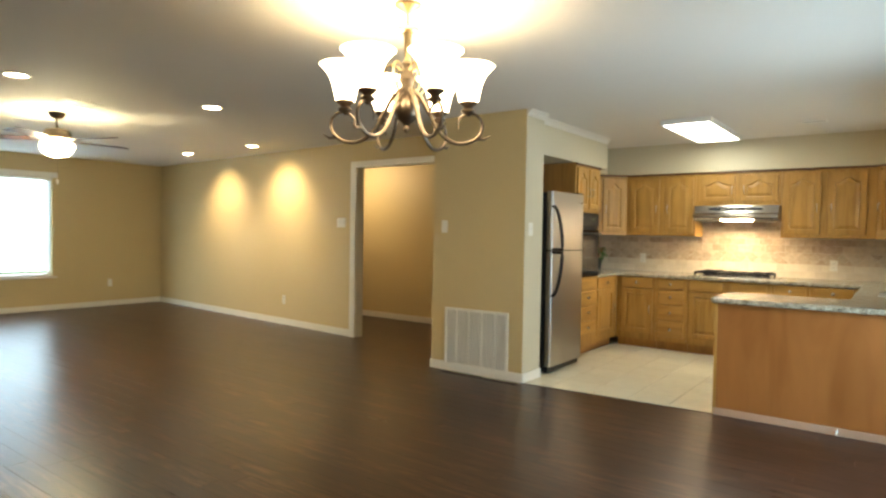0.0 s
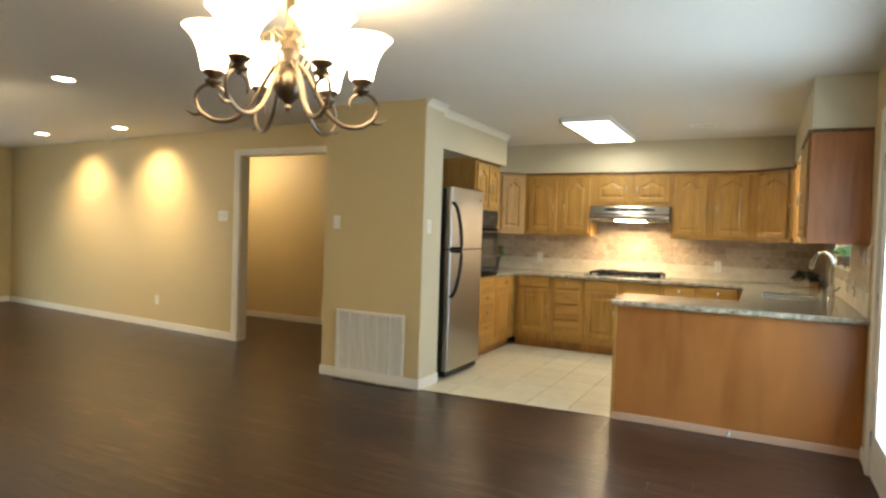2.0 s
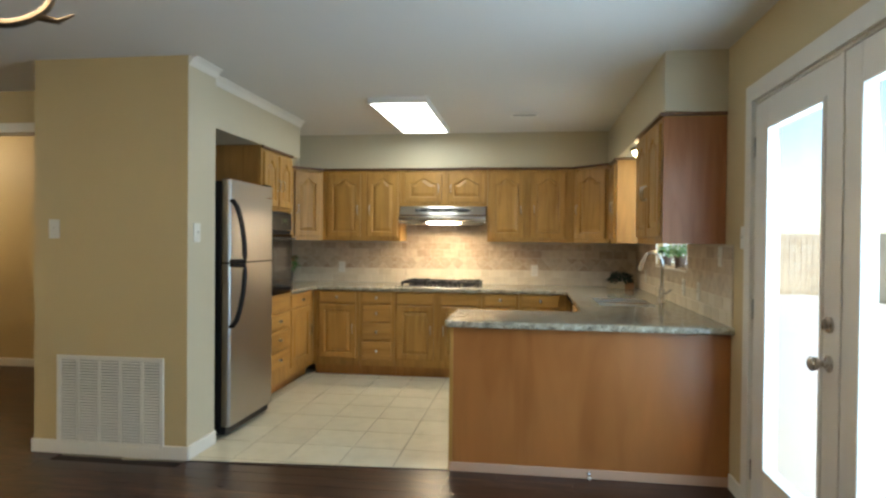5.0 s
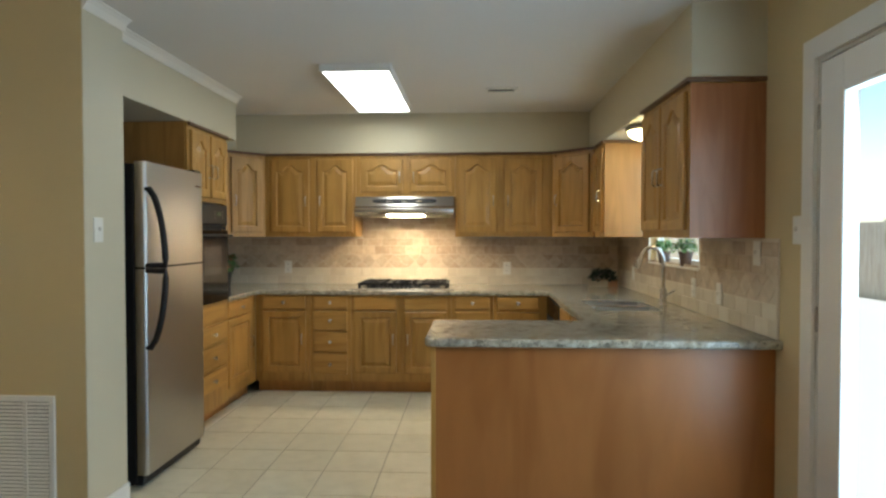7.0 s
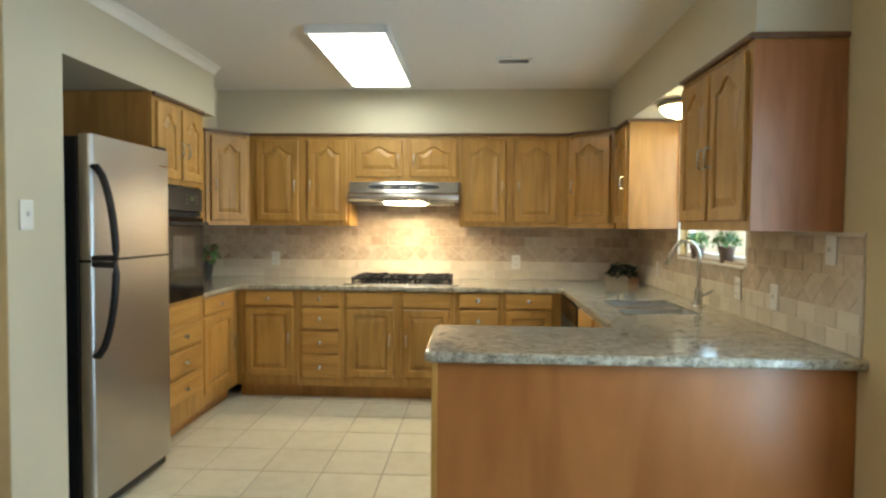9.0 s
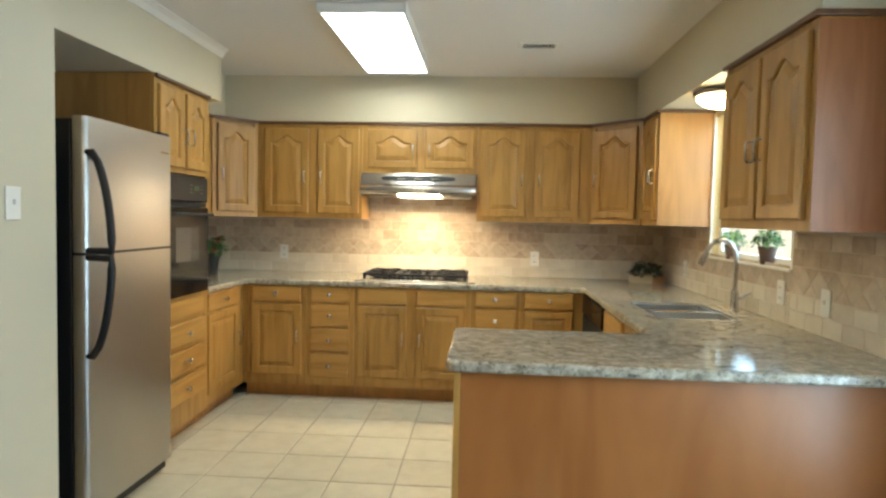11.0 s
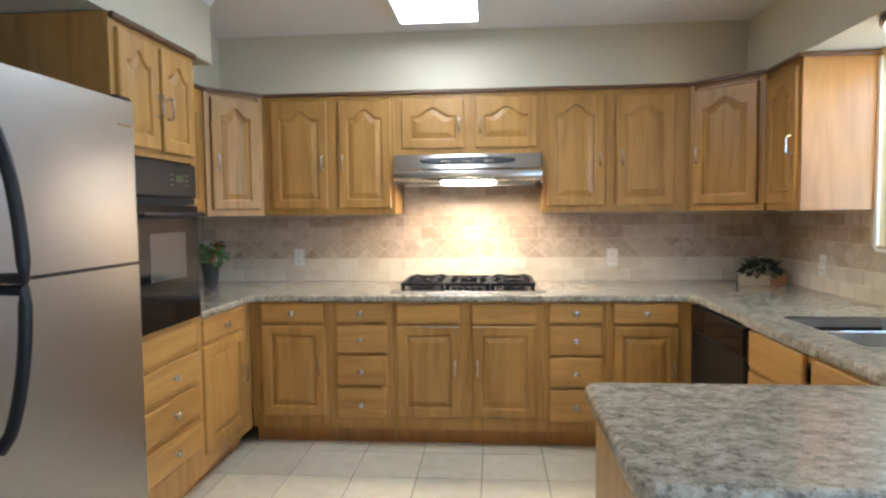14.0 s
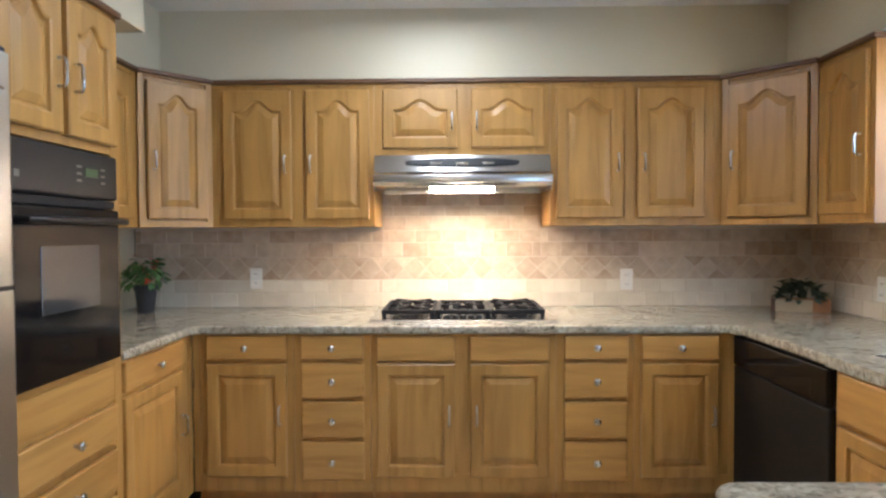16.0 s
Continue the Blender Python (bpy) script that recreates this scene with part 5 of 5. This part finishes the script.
# ---- backsplash ----
def backsplash(name, m, length, zones, label):
    """Travertine courses on a wall; local x along it, the room at -y. zones: x0, x1, top height of the tiling."""
    bs = tagged(new(name), label, "backsplash", kind="structure")
    bs.matrix_world = m
    part("grout_bed", blocks(*[(x0, x1, -0.0072, 0.0, Z1 + 0.001, zt) for x0, x1, zt in zones]), MATS["wall_grout"], bs)
    rows = [(0.8856, 0.964, "travertine_pale", 0.0), (0.967, 1.038, "travertine_pale", 0.5), (1.172, 1.252, "travertine", 0.25), (1.255, 1.322, "travertine", 0.75), (1.325, 1.400, "travertine", 0.1),
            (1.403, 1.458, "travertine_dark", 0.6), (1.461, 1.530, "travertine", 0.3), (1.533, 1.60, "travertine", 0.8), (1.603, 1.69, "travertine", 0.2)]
    cache = {}
    pitch = 0.148
    for z0, z1, mat, off in rows:
        for x0, x1, zt in zones:
            top = min(z1, zt)
            if top - z0 < 0.02:
                continue
            x = x0 - off * pitch
            while x < x1:
                a, b_ = max(x + 0.0015, x0 + 0.001), min(x + pitch - 0.0015, x1 - 0.001)
                if b_ - a > 0.012:
                    key = (round(b_ - a, 4), round(top - z0, 4), mat)
                    if key not in cache:
                        bm = blocks((0, b_ - a, -0.010, -0.003, 0, top - z0), bevel=0.002)
                        me = bpy.data.meshes.new("tile")
                        bm.to_mesh(me)
                        bm.free()
                        me.materials.append(MATS[mat])
                        cache[key] = me
                    o = new("tile", cache[key])
                    o.parent, o.location = bs, (a, 0, z0)
                x += pitch
    # band of diamonds between plain courses
    hz, zc = 0.0635, 1.105
    bm = bmesh.new()
    mt = Matrix.Rotation(radians(45), 4, "Y") @ Matrix.Diagonal((hz * 1.392, 0.006, hz * 1.392, 1))
    bmesh.ops.create_cube(bm, size=1, matrix=mt)
    dia = bpy.data.meshes.new("diamond_tile")
    bm.to_mesh(dia)
    bm.free()
    dia.materials.append(MATS["travertine_dark"])
    tri = {}
    for sgn in (1, -1):
        bm = bmesh.new()
        vs = [bm.verts.new(p) for p in ((-hz + 0.0035, -0.009, sgn * (hz - 0.001)), (hz - 0.0035, -0.009, sgn * (hz - 0.001)), (0, -0.009, sgn * 0.0045), (-hz + 0.0035, -0.003, sgn * (hz - 0.001)), (hz - 0.0035, -0.003, sgn * (hz - 0.001)), (0, -0.003, sgn * 0.0045))]
        for f in ((0, 1, 2), (0, 3, 4, 1), (1, 4, 5, 2), (2, 5, 3, 0)):
            bm.faces.new([vs[i] for i in f])
        bmesh.ops.recalc_face_normals(bm, faces=bm.faces)
        me = bpy.data.meshes.new("triangle_tile")
        bm.to_mesh(me)
        bm.free()
        me.materials.append(MATS["travertine"])
        tri[sgn] = me
    k = int((length - 0.01) / (2 * hz))
    pad = (length - k * 2 * hz) / 2
    for i in range(k):
        o = new("diamond_tile", dia)
        o.parent, o.location = bs, (pad + hz * (2 * i + 1), -0.0062, zc)
        if i < k - 1:
            for sgn in (1, -1):
                o = new("triangle_tile", tri[sgn])
                o.parent, o.location = bs, (pad + hz * (2 * i + 2), 0, zc)
    return bs


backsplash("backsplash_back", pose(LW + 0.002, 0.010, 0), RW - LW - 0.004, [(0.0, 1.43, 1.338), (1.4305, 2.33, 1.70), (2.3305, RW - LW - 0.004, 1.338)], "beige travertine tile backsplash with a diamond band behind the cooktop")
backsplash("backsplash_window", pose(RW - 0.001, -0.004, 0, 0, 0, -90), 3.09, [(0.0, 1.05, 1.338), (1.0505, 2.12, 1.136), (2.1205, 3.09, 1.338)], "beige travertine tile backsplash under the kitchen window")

# ---- kitchen floor tiles ----
EDGE_A, EDGE_B = Vector((-1.168, -3.176)), Vector((0.425, -3.066))
slope = (EDGE_B.y - EDGE_A.y) / (EDGE_B.x - EDGE_A.x)
floor_tile = bpy.data.objects["subfloor_tile"]
P = 0.332
full = None
for i in range(-5, 6):
    for j in range(-9, 3):
        x, y = 0.085 + i * P, -1.10 + j * P
        if x + P < -1.90 or x > 1.27 or y + P < -3.2 or y > -0.55:
            continue
        edge = min(EDGE_A.y + slope * (x - EDGE_A.x), EDGE_A.y + slope * (x + P - EDGE_A.x))
        if y > edge + 0.05:
            if full is None:
                bm = blocks((0.003, P - 0.003, 0.003, P - 0.003, -0.008, 0.0), bevel=0.002)
                full = bpy.data.meshes.new("tile")
                bm.to_mesh(full)
                bm.free()
                full.materials.append(MATS["floor_tile"])
            o = new("tile", full)
        else:
            bm = blocks((0.0034, P - 0.0034, 0.0034, P - 0.0034, -0.008, 0.0))
            ya = EDGE_A.y + slope * (x - EDGE_A.x)
            g = bmesh.ops.bisect_plane(bm, geom=list(bm.verts) + list(bm.edges) + list(bm.faces), plane_co=(0, ya - y + 0.004, 0), plane_no=(slope, -1, 0), clear_outer=True)
            if not bm.faces:
                bm.free()
                continue
            o = obj("tile", bm, MATS["floor_tile"])
        o.parent, o.location = floor_tile, (x, y, 0)
structure("threshold", blocks((0, (EDGE_B - EDGE_A).length, -0.012, 0.006, -0.006, 0.003), bevel=0.0015), MATS["underlay"], "thin dark strip where laminate meets tile", "trim").matrix_world = pose(EDGE_A.x, EDGE_A.y, 0, 0, 0, math.degrees(math.atan(slope)))

# ---- laminate planks ----
wood = bpy.data.objects["subfloor_wood"]
PW, PL = 0.128, 1.22
rng = random.Random(4)
bm = blocks((0.0005, PL - 0.0005, 0.0005, PW - 0.0005, -0.011, 0.0), bevel=0.0006)
plank = bpy.data.meshes.new("plank")
bm.to_mesh(plank)
bm.free()
plank.materials.append(MATS["plank"])
verts, faces = [], []


def far_plank(x0, x1, y0, y1, cut=False):
    k = len(verts)
    top = [(x0, y0), (x1, y0), (x1, y1), (x0, y1)]
    if cut:
        lim = lambda x: min(y1, EDGE_A.y + slope * (x - EDGE_A.x) - 0.012)
        top = [(x0, y0), (x1, y0), (x1, max(y0 + 0.001, lim(x1))), (x0, max(y0 + 0.001, lim(x0)))]
    verts.extend([(x, y, -0.0002) for x, y in top] + [(x, y, -0.011) for x, y in top])
    faces.extend([(k, k + 1, k + 2, k + 3), (k, k + 4, k + 5, k + 1), (k + 1, k + 5, k + 6, k + 2), (k + 2, k + 6, k + 7, k + 3), (k + 3, k + 7, k + 4, k)])


count = 0
for row in range(72):
    y = -9.56 + row * PW
    x = -9.40 + rng.uniform(0, PL) - PL
    if y + PW > -0.8:
        break
    while x < RW:
        x0, x1 = max(x, -9.38), min(x + PL, RW + 0.08)
        if y + PW <= -3.19:
            if x > -4.6 and x + PL < RW + 0.1 and -8.2 < y and count < 290:
                o = new("plank", plank)
                o.parent, o.location = wood, (x, y, 0)
                count += 1
            elif x1 - x0 > 0.03:
                far_plank(x0 + 0.0008, x1 - 0.0008, y + 0.0008, y + PW - 0.0008)
        elif y < -3.06:
            if x0 < -2.0:
                far_plank(x0 + 0.0008, min(x1, -1.99), y + 0.0008, y + PW - 0.0008)
            a, b_ = max(x0, -1.168), min(x1, 0.425)
            if b_ - a > 0.03:
                far_plank(a, b_ - 0.0008, y + 0.0008, y + PW - 0.0008, True)
            a = max(x0, 0.426)
            if x1 - a > 0.03:
                far_plank(a, x1 - 0.0008, y + 0.0008, min(y + PW - 0.0008, -3.06))
        elif x0 < -2.0:
            far_plank(x0 + 0.0008, min(x1, -1.99) - 0.0008, y + 0.0008, y + PW - 0.0008)
        x += PL
me = bpy.data.meshes.new("far_planks")
me.from_pydata(verts, [], faces)
me.materials.append(MATS["plank"])
o = new("far_planks", me)
o.parent = wood
tagged(o, "dark laminate planks farther off", kind="stuff")
